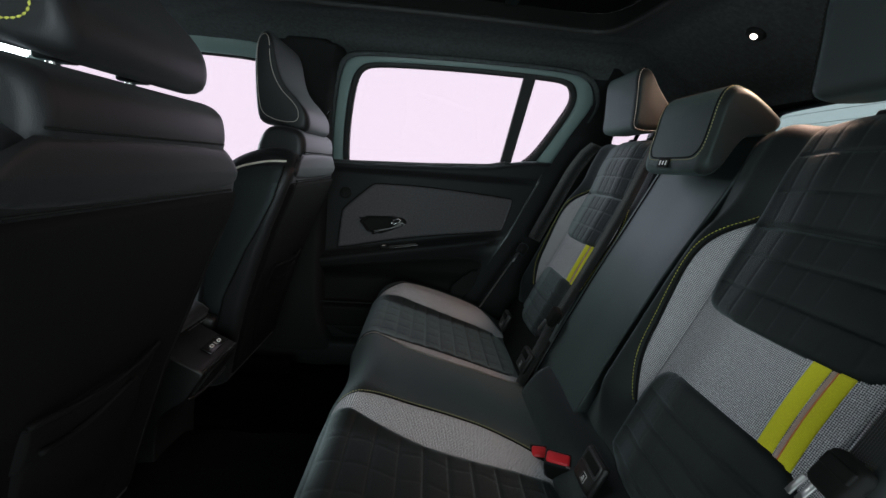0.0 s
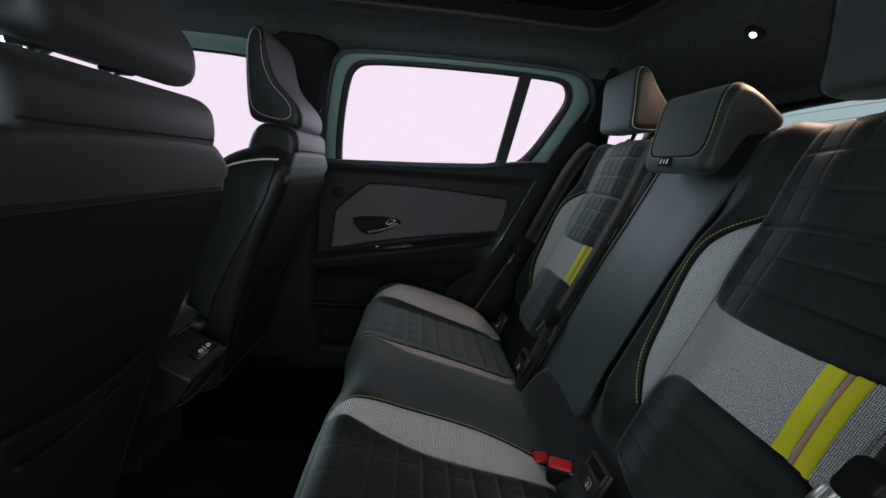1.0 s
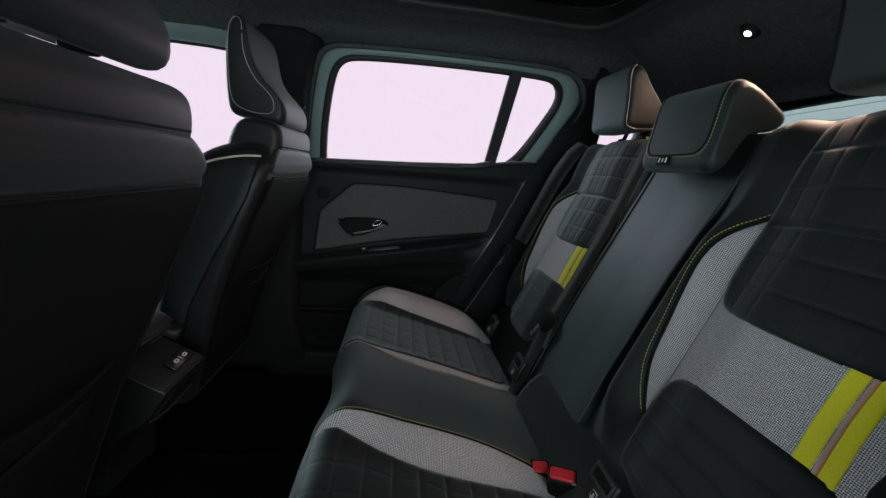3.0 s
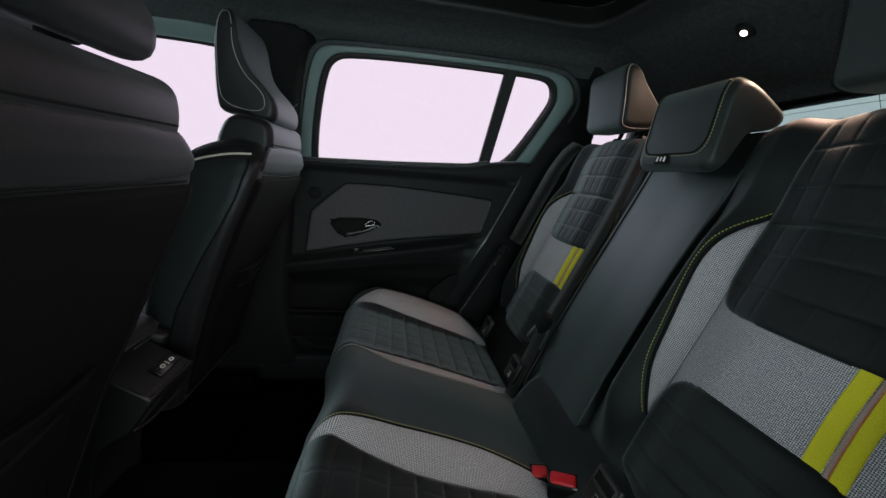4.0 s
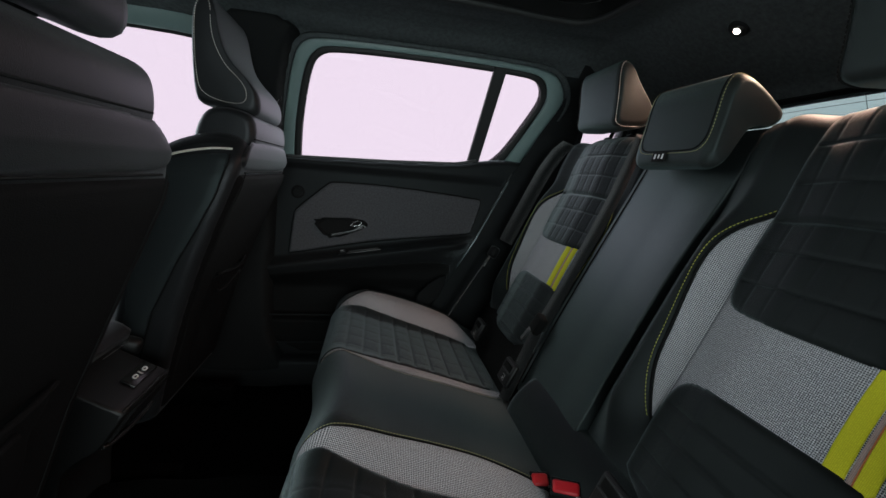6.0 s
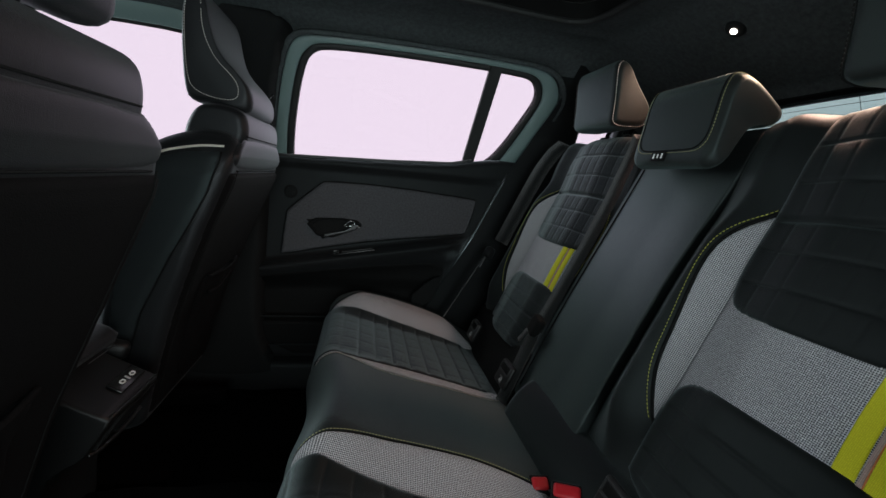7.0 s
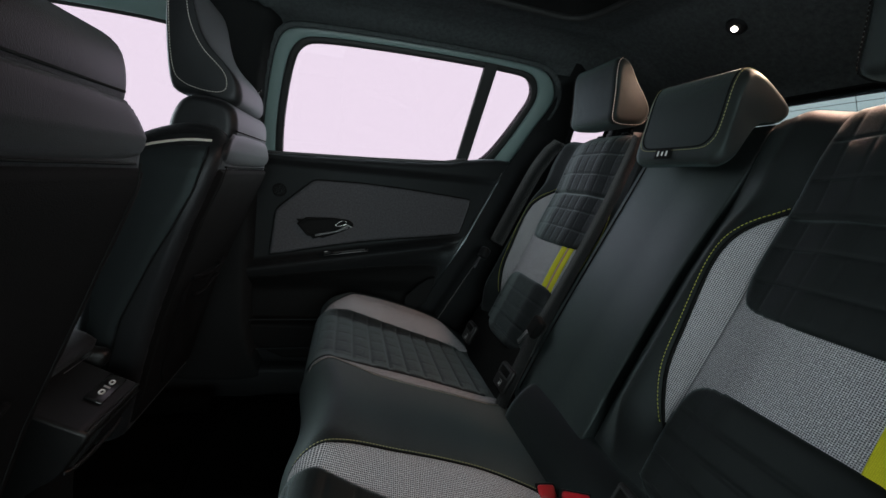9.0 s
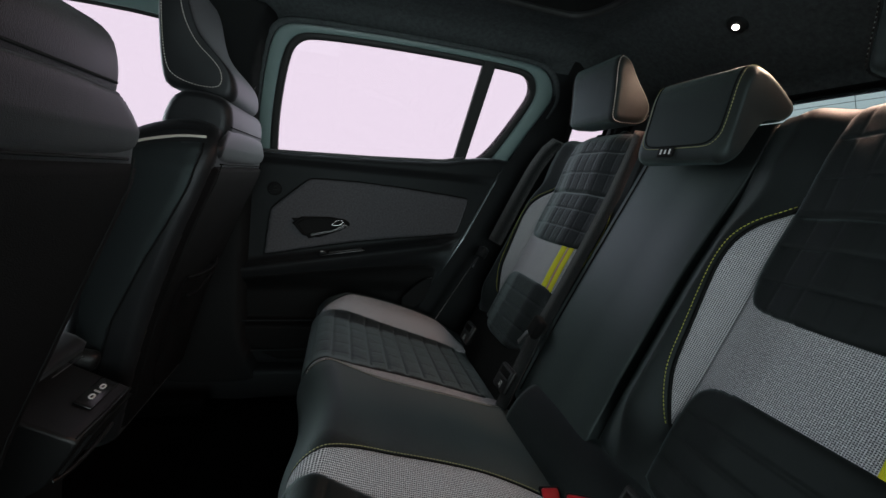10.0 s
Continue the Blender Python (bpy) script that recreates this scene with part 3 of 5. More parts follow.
near_pane.visible_shadow = False
# unseen bulkhead and dashboard added to block front light; near side of the shell
plain_box("bulkhead", 0.45, 1.5, 0.85, pose(-1.70, 0, 0.36), TRIM_DARK, "unseen black dashboard and bulkhead, blocking front light", "wall", 0.02)
plain_box("near_sill", 3.0, 0.10, 0.12, pose(-0.3, -0.74, 0.04), TRIM, "black plastic sill of the open door side", "trim", 0.02)
plain_box("near_pillar", 0.20, 0.09, 1.25, pose(-0.62, -0.79, 0.60), TRIM, "black pillar on the open door side", "wall", 0.03)
plain_box("near_rear_side", 0.80, 0.08, 0.85, pose(0.95, -0.74, 0.45), TRIM, "black trim over the rear body side", "wall", 0.03)
# unseen pillar panel, added to keep side light off the near headrest
tagged(patch("near_rear_light_block", [(0.46, 0.80), (0.56, 1.03), (0.60, 1.13), (0.615, 1.19), (1.22, 1.19), (1.22, 0.80)], 0.015, mirror(on_pillar), flat_rise, TRIM, sink=0.0),
       "unseen black rear pillar panel, added to shade the near headrest", "wall", kind="structure")
plain_box("near_roof_rail", 2.6, 0.07, 0.07, pose(-0.25, -0.72, 1.19), FELT, "felt covered roof rail over the open door", "trim", 0.02)

# tailgate
def on_tail(u, v, h):
    """u across, v up; leans forward to the roof."""
    v = np.asarray(v, float)
    return rows3(1.24 - 0.50 * (v - 0.75) - h, u, v)


tail_o = curve([(-0.64, 0.70), (-0.64, 1.14), (0.64, 1.14), (0.64, 0.70)], 2)
tail_i = curve([(-0.56, 0.80), (-0.50, 1.045), (-0.42, 1.064), (0.42, 1.064), (0.50, 1.038), (0.56, 0.80)], 3)
ti = resample(tail_i, 160, True)
to = np.array([np.array([np.clip(p[0] * 1.5, -0.66, 0.66), 0.93 + np.clip((p[1] - 0.93) * 2.0, -0.24, 0.22)]) for p in ti])
tagged(rim("tailgate_window_frame", to, ti, on_tail, -0.03, 0.02, TRIM_DARK), "black inner frame of the tailgate window", "window", kind="structure")
tg = tagged(solid("tailgate_glass", ti, on_tail, 0.004, GLASS_REAR, bevel=0.001), "tinted tailgate window with fine heating wires", "window", kind="structure")
tg.visible_shadow = False
for k in range(9):
    z = 0.82 + 0.028 * k
    part("heating_wire", tube_bm(on_tail(np.linspace(-0.46, 0.46, 9), np.full(9, z) - 0.006 * (np.linspace(-1, 1, 9)) ** 2, np.full(9, 0.006)), 0.0007, 4), TRIM_DARK, tg)
for y in (-0.3, 0.095):
    part("heating_wire", tube_bm(on_tail(np.full(5, y), np.linspace(0.81, 1.06, 5), np.full(5, 0.006)), 0.0006, 4), TRIM_DARK, tg)
plain_box("tailgate_lower", 0.06, 1.4, 0.75, pose(1.27, 0, 0.38), TRIM_DARK, "black lower trim of the tailgate", "wall", 0.02)
plain_box("parcel_shelf", 0.50, 1.25, 0.02, pose(0.96, 0, 0.80), CARPET, "black parcel shelf behind the rear seats", "shelf", 0.006)


# ---------------------------------------------------------------- far rear door
door = thing("rear_door", (0.0, 0.75, 0.10), "closed car door, black trim, grey cloth inlay, green window frame", "car door")


def armrest_line(x):
    return 0.432 + 0.175 * (x + 0.37)


def door_rise(d, x, z):
    k = z - armrest_line(x)
    ledge = 0.055 * np.where(k > 0, np.exp(-(k / 0.012) ** 2), np.exp(-(k / 0.055) ** 2)) * smooth01((0.36 - x) / 0.12)
    sill = 0.018 * smooth01((z - 0.76) / 0.03)
    pocket = 0.045 * smooth01((0.25 - z) / 0.02) * smooth01((0.24 - x) / 0.05)
    hollow = -0.018 * smooth01((0.40 - z) / 0.06)
    edge = 0.022 * np.sqrt(np.clip(1 - (1 - np.clip(d / 0.022, 0, 1)) ** 2, 0, 1)) - 0.022
    return 0.012 + ledge + sill + pocket + hollow + edge


trim_outline = curve([(-0.430, 0.16), (-0.430, 0.50), (-0.420, 0.793), (-0.415, 0.796), (0.0, 0.812), (0.24, 0.826), (0.31, 0.842), (0.40, 0.858), (0.486, 0.856),
                      (0.492, 0.850), (0.445, 0.76), (0.37, 0.60), (0.27, 0.40), (0.215, 0.24), (0.16, 0.09), (-0.20, 0.085), (-0.38, 0.095)], 1)
patch("door_trim", trim_outline, 0.0065, on_door, door_rise, TRIM, door, "black grained plastic door trim")

inlay_o = curve([(-0.332, 0.466), (-0.331, 0.478), (-0.317, 0.612), (-0.311, 0.626), (-0.205, 0.722), (-0.190, 0.728), (0.005, 0.730), (0.335, 0.708), (0.348, 0.70), (0.318, 0.585), (0.308, 0.575), (0.0, 0.535), (-0.16, 0.505)], 1)
patch("cloth_inlay", inlay_o, 0.005, lambda u, v, h: on_door(u, v, h + door_rise(np.full(np.shape(u), 0.05), np.asarray(u), np.asarray(v)) * (np.asarray(v) < 0.60) + 0.012 * (np.asarray(v) >= 0.60)), dome(0.009, 0.010), DOOR_CLOTH, door, "dark grey cloth inlay", sink=0.003)

ring = resample(inlay_o, 120, True)
lift = door_rise(np.full(120, 0.05), ring[:, 0], ring[:, 1]) * (ring[:, 1] < 0.60) + 0.012 * (ring[:, 1] >= 0.60)
part("inlay_seam", tube_bm(on_door(ring[:, 0], ring[:, 1], lift), 0.0030, 6, True), TRIM_DARK, door, "dark groove round the cloth inlay")

# lower door: hard pocket panel under the armrest, blackened to stand in for shade
pocket_o = curve([(-0.418, 0.110), (-0.418, 0.395), (-0.405, 0.402), (0.13, 0.468), (0.245, 0.462), (0.262, 0.44), (0.205, 0.26), (0.150, 0.110)], 1)
panel = patch("lower_panel", pocket_o, 0.007, lambda u, v, h: on_door(u, v, h + door_rise(np.full(np.shape(u), 0.05), np.asarray(u), np.asarray(v))), dome(0.003, 0.008), TRIM_DARK, door, "lower door pocket panel, blackened for shade", sink=0.004)
for z0, wide in ((0.252, 0.58), (0.150, 0.54)):
    part("pocket_edge", tube_bm(rows3(np.linspace(-0.395, -0.395 + wide, 24), np.full(24, 0.699 if z0 < 0.25 else 0.703), z0 + 0.004 * np.sin(np.linspace(0, 3, 24))), 0.0035, 8), TRIM, panel)

# handle in its recess
hr = [(-0.262, 0.600), (-0.088, 0.609), (-0.052, 0.582), (-0.196, 0.522)]
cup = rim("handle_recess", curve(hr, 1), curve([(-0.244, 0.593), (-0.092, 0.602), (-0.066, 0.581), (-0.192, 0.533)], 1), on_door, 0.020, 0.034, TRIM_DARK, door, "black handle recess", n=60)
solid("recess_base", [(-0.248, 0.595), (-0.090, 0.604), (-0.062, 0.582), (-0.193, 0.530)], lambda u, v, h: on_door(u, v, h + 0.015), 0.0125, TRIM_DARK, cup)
lever = solid("door_handle", [(-0.186, 0.546), (-0.120, 0.566), (-0.082, 0.592), (-0.076, 0.586), (-0.080, 0.572), (-0.120, 0.556), (-0.186, 0.538)], lambda u, v, h: on_door(u, v, h + 0.024), 0.014, GLOSS, door, "dark metal door handle", 0.003)
part("lever_edge", tube_bm([(x, 0.710, z) for x, z in curve([(-0.186, 0.547), (-0.150, 0.556), (-0.116, 0.563), (-0.094, 0.578), (-0.082, 0.587), (-0.069, 0.579)], 2, False)], 0.0026, 8), DARK_STEEL, lever, "bright metal lever edge")
part("lever_loop", tube_bm([(x, 0.711, z) for x, z in curve([(-0.126, 0.578), (-0.106, 0.600), (-0.084, 0.598), (-0.092, 0.584)], 1)], 0.0015, 6, True), CHROME, lever, "thin chrome lever loop")

# window switch on the armrest
plate = part("switch_plate", box_bm(0.15, 0.030, 0.006, pose(-0.085, 0.700, armrest_line(-0.085) + 0.013, 0, -9.9, 0), 0.002), GLOSS, door)
part("grip_strip", box_bm(0.105, 0.010, 0.004, pose(-0.073, 0.700, armrest_line(-0.073) + 0.0175, 0, -9.9, 0), 0.0015), CLIP, plate)
part("window_switch", box_bm(0.022, 0.016, 0.012, pose(-0.145, 0.700, armrest_line(-0.145) + 0.018, 0, -9.9, 0), 0.003), TRIM, plate)
part("switch_mark", box_bm(0.010, 0.004, 0.0015, pose(-0.147, 0.695, armrest_line(-0.147) + 0.0245, 0, -9.9, 0), 0.0003), WHITE, plate)
# tweeter rosette
ro = part("tweeter_grille", cyl_bm(0.022, 0.003, pose(-0.305, 0.7375, 0.684, 90, 0, 0), 32, bevel=0.001), TRIM_DARK, door, "round tweeter grille with slanted slots")
for k in range(-3, 4):
    w = math.sqrt(max(0.019 ** 2 - (k * 0.0052) ** 2, 0))
    part("slot", box_bm(w * 1.6, 0.002, 0.0024, pose(-0.305 + k * 0.0036, 0.7355, 0.684 + k * 0.0036, 0, 45, 0), 0.0006), TRIM, ro)

# grey strip along the top of the trim, standing in for window light
lip = np.linspace(-0.360, 0.315, 40)
part("belt_highlight", tube_bm(rows3(lip, 0.752, np.interp(lip, [-0.37, 0.0, 0.24, 0.315], [0.800, 0.814, 0.828, 0.845])), 0.0065, 10), CLIP, door, "grey strip for window light along the trim")

# window frame, seals, panes
fr_o = curve([(-0.374, 0.73), (-0.362, 0.90), (-0.320, 1.104), (-0.285, 1.160), (-0.22, 1.172), (0.10, 1.177), (0.44, 1.174), (0.540, 1.160), (0.592, 1.09), (0.575, 1.03), (0.492, 0.865), (0.44, 0.76), (0.30, 0.74), (-0.1, 0.73)], 2)
fr_i = curve([(-0.336, 0.73), (-0.326, 0.90), (-0.290, 1.078), (-0.255, 1.135), (-0.20, 1.152), (0.10, 1.158), (0.42, 1.154), (0.500, 1.142), (0.530, 1.088), (0.515, 1.03), (0.435, 0.865), (0.37, 0.76), (0.30, 0.745), (-0.1, 0.735)], 2)
wf = rim("window_frame", fr_o, fr_i, on_window, -0.03, 0.018, PAINT, door, "green painted metal window frame", mid=0.016)
seal_i = curve([(-0.314, 0.735), (-0.304, 0.90), (-0.271, 1.064), (-0.242, 1.119), (-0.19, 1.134), (0.10, 1.140), (0.41, 1.136), (0.484, 1.127), (0.510, 1.081), (0.492, 1.03), (0.414, 0.878), (0.36, 0.832), (0.30, 0.75), (-0.1, 0.74)], 2)
rim("window_seal", fr_i, seal_i, on_window, -0.02, 0.009, RUBBER, wf)
glass = solid("window_pane", seal_i, on_window, 0.004, GLASS_SIDE, door, bevel=0.001)
glass.visible_shadow = False
outer_skin = curve([(-0.40, -0.06), (-0.40, 0.80), (0.50, 0.84), (0.30, 0.40), (0.20, -0.06)], 1)
solid("outer_skin", outer_skin, lambda u, v, h: rows3(u, 0.835 - h, v), 0.02, PAINT, door, "green painted outer door skin")
solid("window_divider", [(0.277, 0.74), (0.319, 0.74), (0.3645, 1.165), (0.3225, 1.165)], on_window, 0.016, RUBBER, door, bevel=0.003)
# inner felt lip above the window frame
tagged(rim("door_opening_edge", fr_o + [0, 0.0], np.array([(x * 1.03 + (-0.004), 0.97 + (z - 0.97) * 1.06) for x, z in fr_o]), on_window, -0.02, 0.045, FELT),
       "felt edge of the roof over the door", "trim", kind="structure")


tagged(rim("body_opening", np.array([(0.11 + (x - 0.11) * 1.22, 0.97 + (z - 0.97) * 1.22) for x, z in fr_o]), fr_o, on_window, -0.07, -0.028, TRIM),
       "black body flange round the rear door", "wall", kind="structure")


# ---------------------------------------------------------------- rear bench
PITCH = 0.362


def back_height(s, v, d=1.0):
    """A crowned middle, a valley beside it and a tall side bolster that sinks towards the shoulder
    and, over the last hand's width d, towards the seat's edge."""
    a = np.abs(s)
    bolster = (0.10 + 0.90 * smooth01(d / 0.062)) * 0.048 * smooth01((a - 0.140) / 0.066) * smooth01((v - 0.12) / 0.14) * (1 - 0.60 * smooth01((v - 0.54) / 0.14))
    return 0.003 - 0.012 * smooth01((a - 0.05) / 0.08) + bolster + 0.012 * smooth01((v - 0.60) / 0.12)


BACK_TOP, BACK_ROUND, SIDE_ROUND = 0.800, 0.045, 0.005


def rounded(x, r):
    """How far a rounded rim of radius r has fallen at a distance x from its edge."""
    return r * (1 - np.sqrt(np.clip(1 - (1 - np.clip(x / r, 0, 1)) ** 2, 0, 1)))


V_ROWS = (0.507, 0.561, 0.611, 0.669, 0.727)


def groove(x, lines, width):
    g = np.zeros_like(x)
    for q in lines:
        g = np.maximum(g, np.exp(-((x - q) / width) ** 2))
    return g


def puff(x, lines, lo, hi):
    """0 on the lines, 1 midway between them."""
    edges = np.array([lo, *lines, hi])
    i = np.clip(np.searchsorted(edges, x) - 1, 0, len(edges) - 2)
    t = (x - edges[i]) / (edges[i + 1] - edges[i])
    return np.clip(1 - np.abs(2 * t - 1) ** 2.5, 0, 1)


def rear_seat_back(yc, inner, outer, label, taper=0.0):
    """A backrest with woven wings and quilted pads. inner and outer: its width on either side of yc."""
    ob = thing("rear_outer_seat", (BX, yc, BZ), label, "car seat", "rear seats")
    s_of = lambda u: u - yc
    low_edge = lambda v: yc - outer + 0.0 * v
    high_edge = lambda v: yc + inner - taper * smooth01((v - 0.45) / 0.25)
    sides = lambda u, v: np.minimum(u - low_edge(v), high_edge(v) - u)
    pad = lambda u, v, h: on_back(u, v, back_height(s_of(u), v, sides(u, v)) - rounded(BACK_TOP - v, BACK_ROUND) - rounded(sides(u, v), SIDE_ROUND) + h)
    slab("body", low_edge, high_edge, -0.02, BACK_TOP, on_back, lambda u, v: back_height(s_of(u), v, sides(u, v)), BACK_ROUND, 0.10, LEATHER, ob,
         nu=190, nv=150, uround=SIDE_ROUND)
    # length over the bolster, for the cloth on it
    run = np.linspace(0.10, 0.24, 60)
    length = np.r_[0, np.cumsum(np.hypot(np.diff(run), np.diff(back_height(run, np.full(60, 0.42)))))]
    for side in (1, -1):
        wing = [(0.142, 0.240), (0.152, 0.250), (0.164, 0.288), (0.175, 0.335), (0.179, 0.400), (0.184, 0.460), (0.187, 0.515), (0.181, 0.558), (0.169, 0.590), (0.154, 0.609), (0.142, 0.620), (0.142, 0.45)]
        w = curve([(yc + side * a, b) for a, b in wing], 2)
        patch("woven_wing", w, 0.0024, pad, dome(0.0034, 0.005), WOVEN, ob, "grey and black woven cloth wing", -0.0010, lay=lambda u, v: [np.interp(np.abs(u - yc), run, length), v])
        line = curve([(yc + side * a, b) for a, b in ((0.150, 0.244), (0.158, 0.254), (0.171, 0.288), (0.182, 0.334), (0.186, 0.400), (0.191, 0.460), (0.194, 0.516), (0.188, 0.561), (0.175, 0.595), (0.158, 0.616), (0.145, 0.628))], 3, False)
        q = pad(line[:, 0], line[:, 1], np.full(len(line), 0.0025))
        stitches("stitching", q, THREAD, ob, 0.0062, 0.0044, 0.00085, "lime green stitching")
        q2 = pad(line[:, 0] - side * 0.0058, line[:, 1], np.full(len(line), 0.0012))
        part("piping", tube_bm(resample(q2, 70), 0.0030, 8), SEAM, ob)
    mid = [(-0.145, 0.30), (-0.145, 0.50), (0.145, 0.50), (0.145, 0.30)]
    patch("woven_band", [(yc + a, b) for a, b in mid], 0.004, pad, dome(0.0038, 0.004), WOVEN_FINE, ob, "fine grey woven cloth band")
    def band(a0, a1, mat, name, h):
        """A ribbon sewn up the cloth band, bowed a little to one side."""
        S, V = np.meshgrid(np.array([0, 0.0, 0.08, 0.5, 0.92, 1.0, 1.0]), np.linspace(0.320, 0.475, 24), indexing="ij")
        H = np.repeat(np.array([0.0, h - 0.0008, h, h, h, h - 0.0008, 0.0])[:, None], 24, 1)
        U = yc + 0.0055 + a0 + (a1 - a0) * S + 0.003 * np.sin((V - 0.32) / 0.155 * math.pi) + 0.016 * (V - 0.40)
        link_mesh(name, pad(U.ravel(), V.ravel(), H.ravel()), grid_faces(7, 24), mat, ob, uv=np.stack([U.ravel(), V.ravel()], 1))
    band(-0.097, -0.0775, YELLOW, "yellow_stripe", 0.0050)
    band(-0.121, -0.1045, YELLOW, "yellow_stripe", 0.0050)
    band(-0.1030, -0.0985, PINK, "pink_stripe", 0.0048)
    band(-0.1044, -0.1032, ORANGE, "orange_edge", 0.0047)
    cols = [yc + 0.036 * k for k in (-3, -2, -1, 0, 1, 2, 3)]
    CREASE = 0.611

    def quilt(lines, lo, hi, depth, height, across=0.30):
        def rise(d, u, v):
            vv, uu = puff(v, lines, lo, hi), puff(u, cols, yc - 0.145, yc + 0.145)
            g = np.maximum(groove(v, lines, 0.0021), across * groove(u + 0.0 * v, cols, 0.0020))
            g = np.maximum(g, 2.2 * groove(v, (CREASE,), 0.0050))
            rim_ = np.sqrt(np.clip(1 - (1 - np.clip(d / 0.014, 0, 1)) ** 2, 0, 1))
            return height * rim_ + smooth01(d / 0.02) * (0.0009 * vv * ((0.7 + 0.3 * uu) if across > 0.1 else 1.0) - depth * g)
        return rise
    up = curve([(yc - 0.142, 0.470), (yc - 0.118, 0.455), (yc, 0.451), (yc + 0.118, 0.455), (yc + 0.142, 0.470), (yc + 0.149, 0.52), (yc + 0.148, 0.60),
                (yc + 0.143, 0.68), (yc + 0.136, 0.775), (yc + 0.124, 0.796), (yc - 0.124, 0.796), (yc - 0.136, 0.775), (yc - 0.143, 0.68), (yc - 0.148, 0.60), (yc - 0.149, 0.52)], 2)
    patch("quilted_pad", up, 0.0024, pad, quilt(V_ROWS, 0.453, 0.785, 0.0024, 0.009), LEATHER_SOFT, ob, "black quilted pad with a deep cross crease")
    low_rows = (0.166, 0.206, 0.246, 0.288)
    low = curve([(yc - 0.142, 0.140), (yc + 0.142, 0.140), (yc + 0.146, 0.20), (yc + 0.147, 0.285), (yc + 0.138, 0.325), (yc + 0.105, 0.341), (yc, 0.341), (yc - 0.105, 0.341), (yc - 0.138, 0.325), (yc - 0.147, 0.285), (yc - 0.146, 0.20)], 2)
    patch("ribbed_pad", low, 0.003, pad, quilt(low_rows, 0.14, 0.341, 0.0024, 0.010, 0.07), LEATHER_SOFT, ob, "black ribbed lower pad")
    return ob


far_back = rear_seat_back(PITCH, 0.250, 0.199, "black rear backrest, grey woven wings, yellow stripes, by closed door")
near_back = rear_seat_back(-PITCH, 0.2575, 0.26, "black rear backrest, grey woven wings, yellow stripes, by open door", 0.014)

# middle backrest: plain leatherette, slightly dished, with a padded roll at its foot
mid_back = thing("rear_middle_seat", (BX, 0, BZ), "plain smooth black leatherette middle backrest with a rolled foot", "car seat")
slab("body", lambda v: -0.1035 - 0.014 * smooth01((v - 0.45) / 0.25), lambda v: np.full_like(v, 0.159), 0.05, 0.79, on_back,
     lambda u, v: 0.004 + 0.004 * smooth01((0.02 - u) / 0.11) + 0.005 * np.sin(v * 6.0),
     0.04, 0.10, LEATHER_MID, mid_back, nu=80, nv=90, uround=0.004)
v = np.linspace(0.10, 0.765, 60)
part("edge_seam", tube_bm(on_back(0.1435 + 0.0 * v, v, 0.0045 + 0.005 * np.sin(v * 6.0)), 0.0016, 6), SEAM, mid_back)
slab("foot_roll", lambda v: np.full_like(v, -0.62), lambda v: np.full_like(v, 0.122), -0.020, 0.150, on_back,
     lambda u, v: 0.057 * np.sqrt(np.clip(1 - ((v - 0.056) / 0.094) ** 2, 0.02, 1)) - 0.020, 0.012, 0.08, LEATHER_SOFT, mid_back, nu=110, nv=50, uround=0.032)
# panel blackened to stand in for the shade in the seat gap
slab("foot_panel", lambda v: np.full_like(v, 0.140), lambda v: np.full_like(v, 0.60), -0.03, 0.175, on_back,
     lambda u, v: 0.004 + 0.0 * v, 0.02, 0.06, TRIM_DARK, far_back, "plain lower panel, blackened for shade in the gap", nu=60, nv=40, uround=0.015)

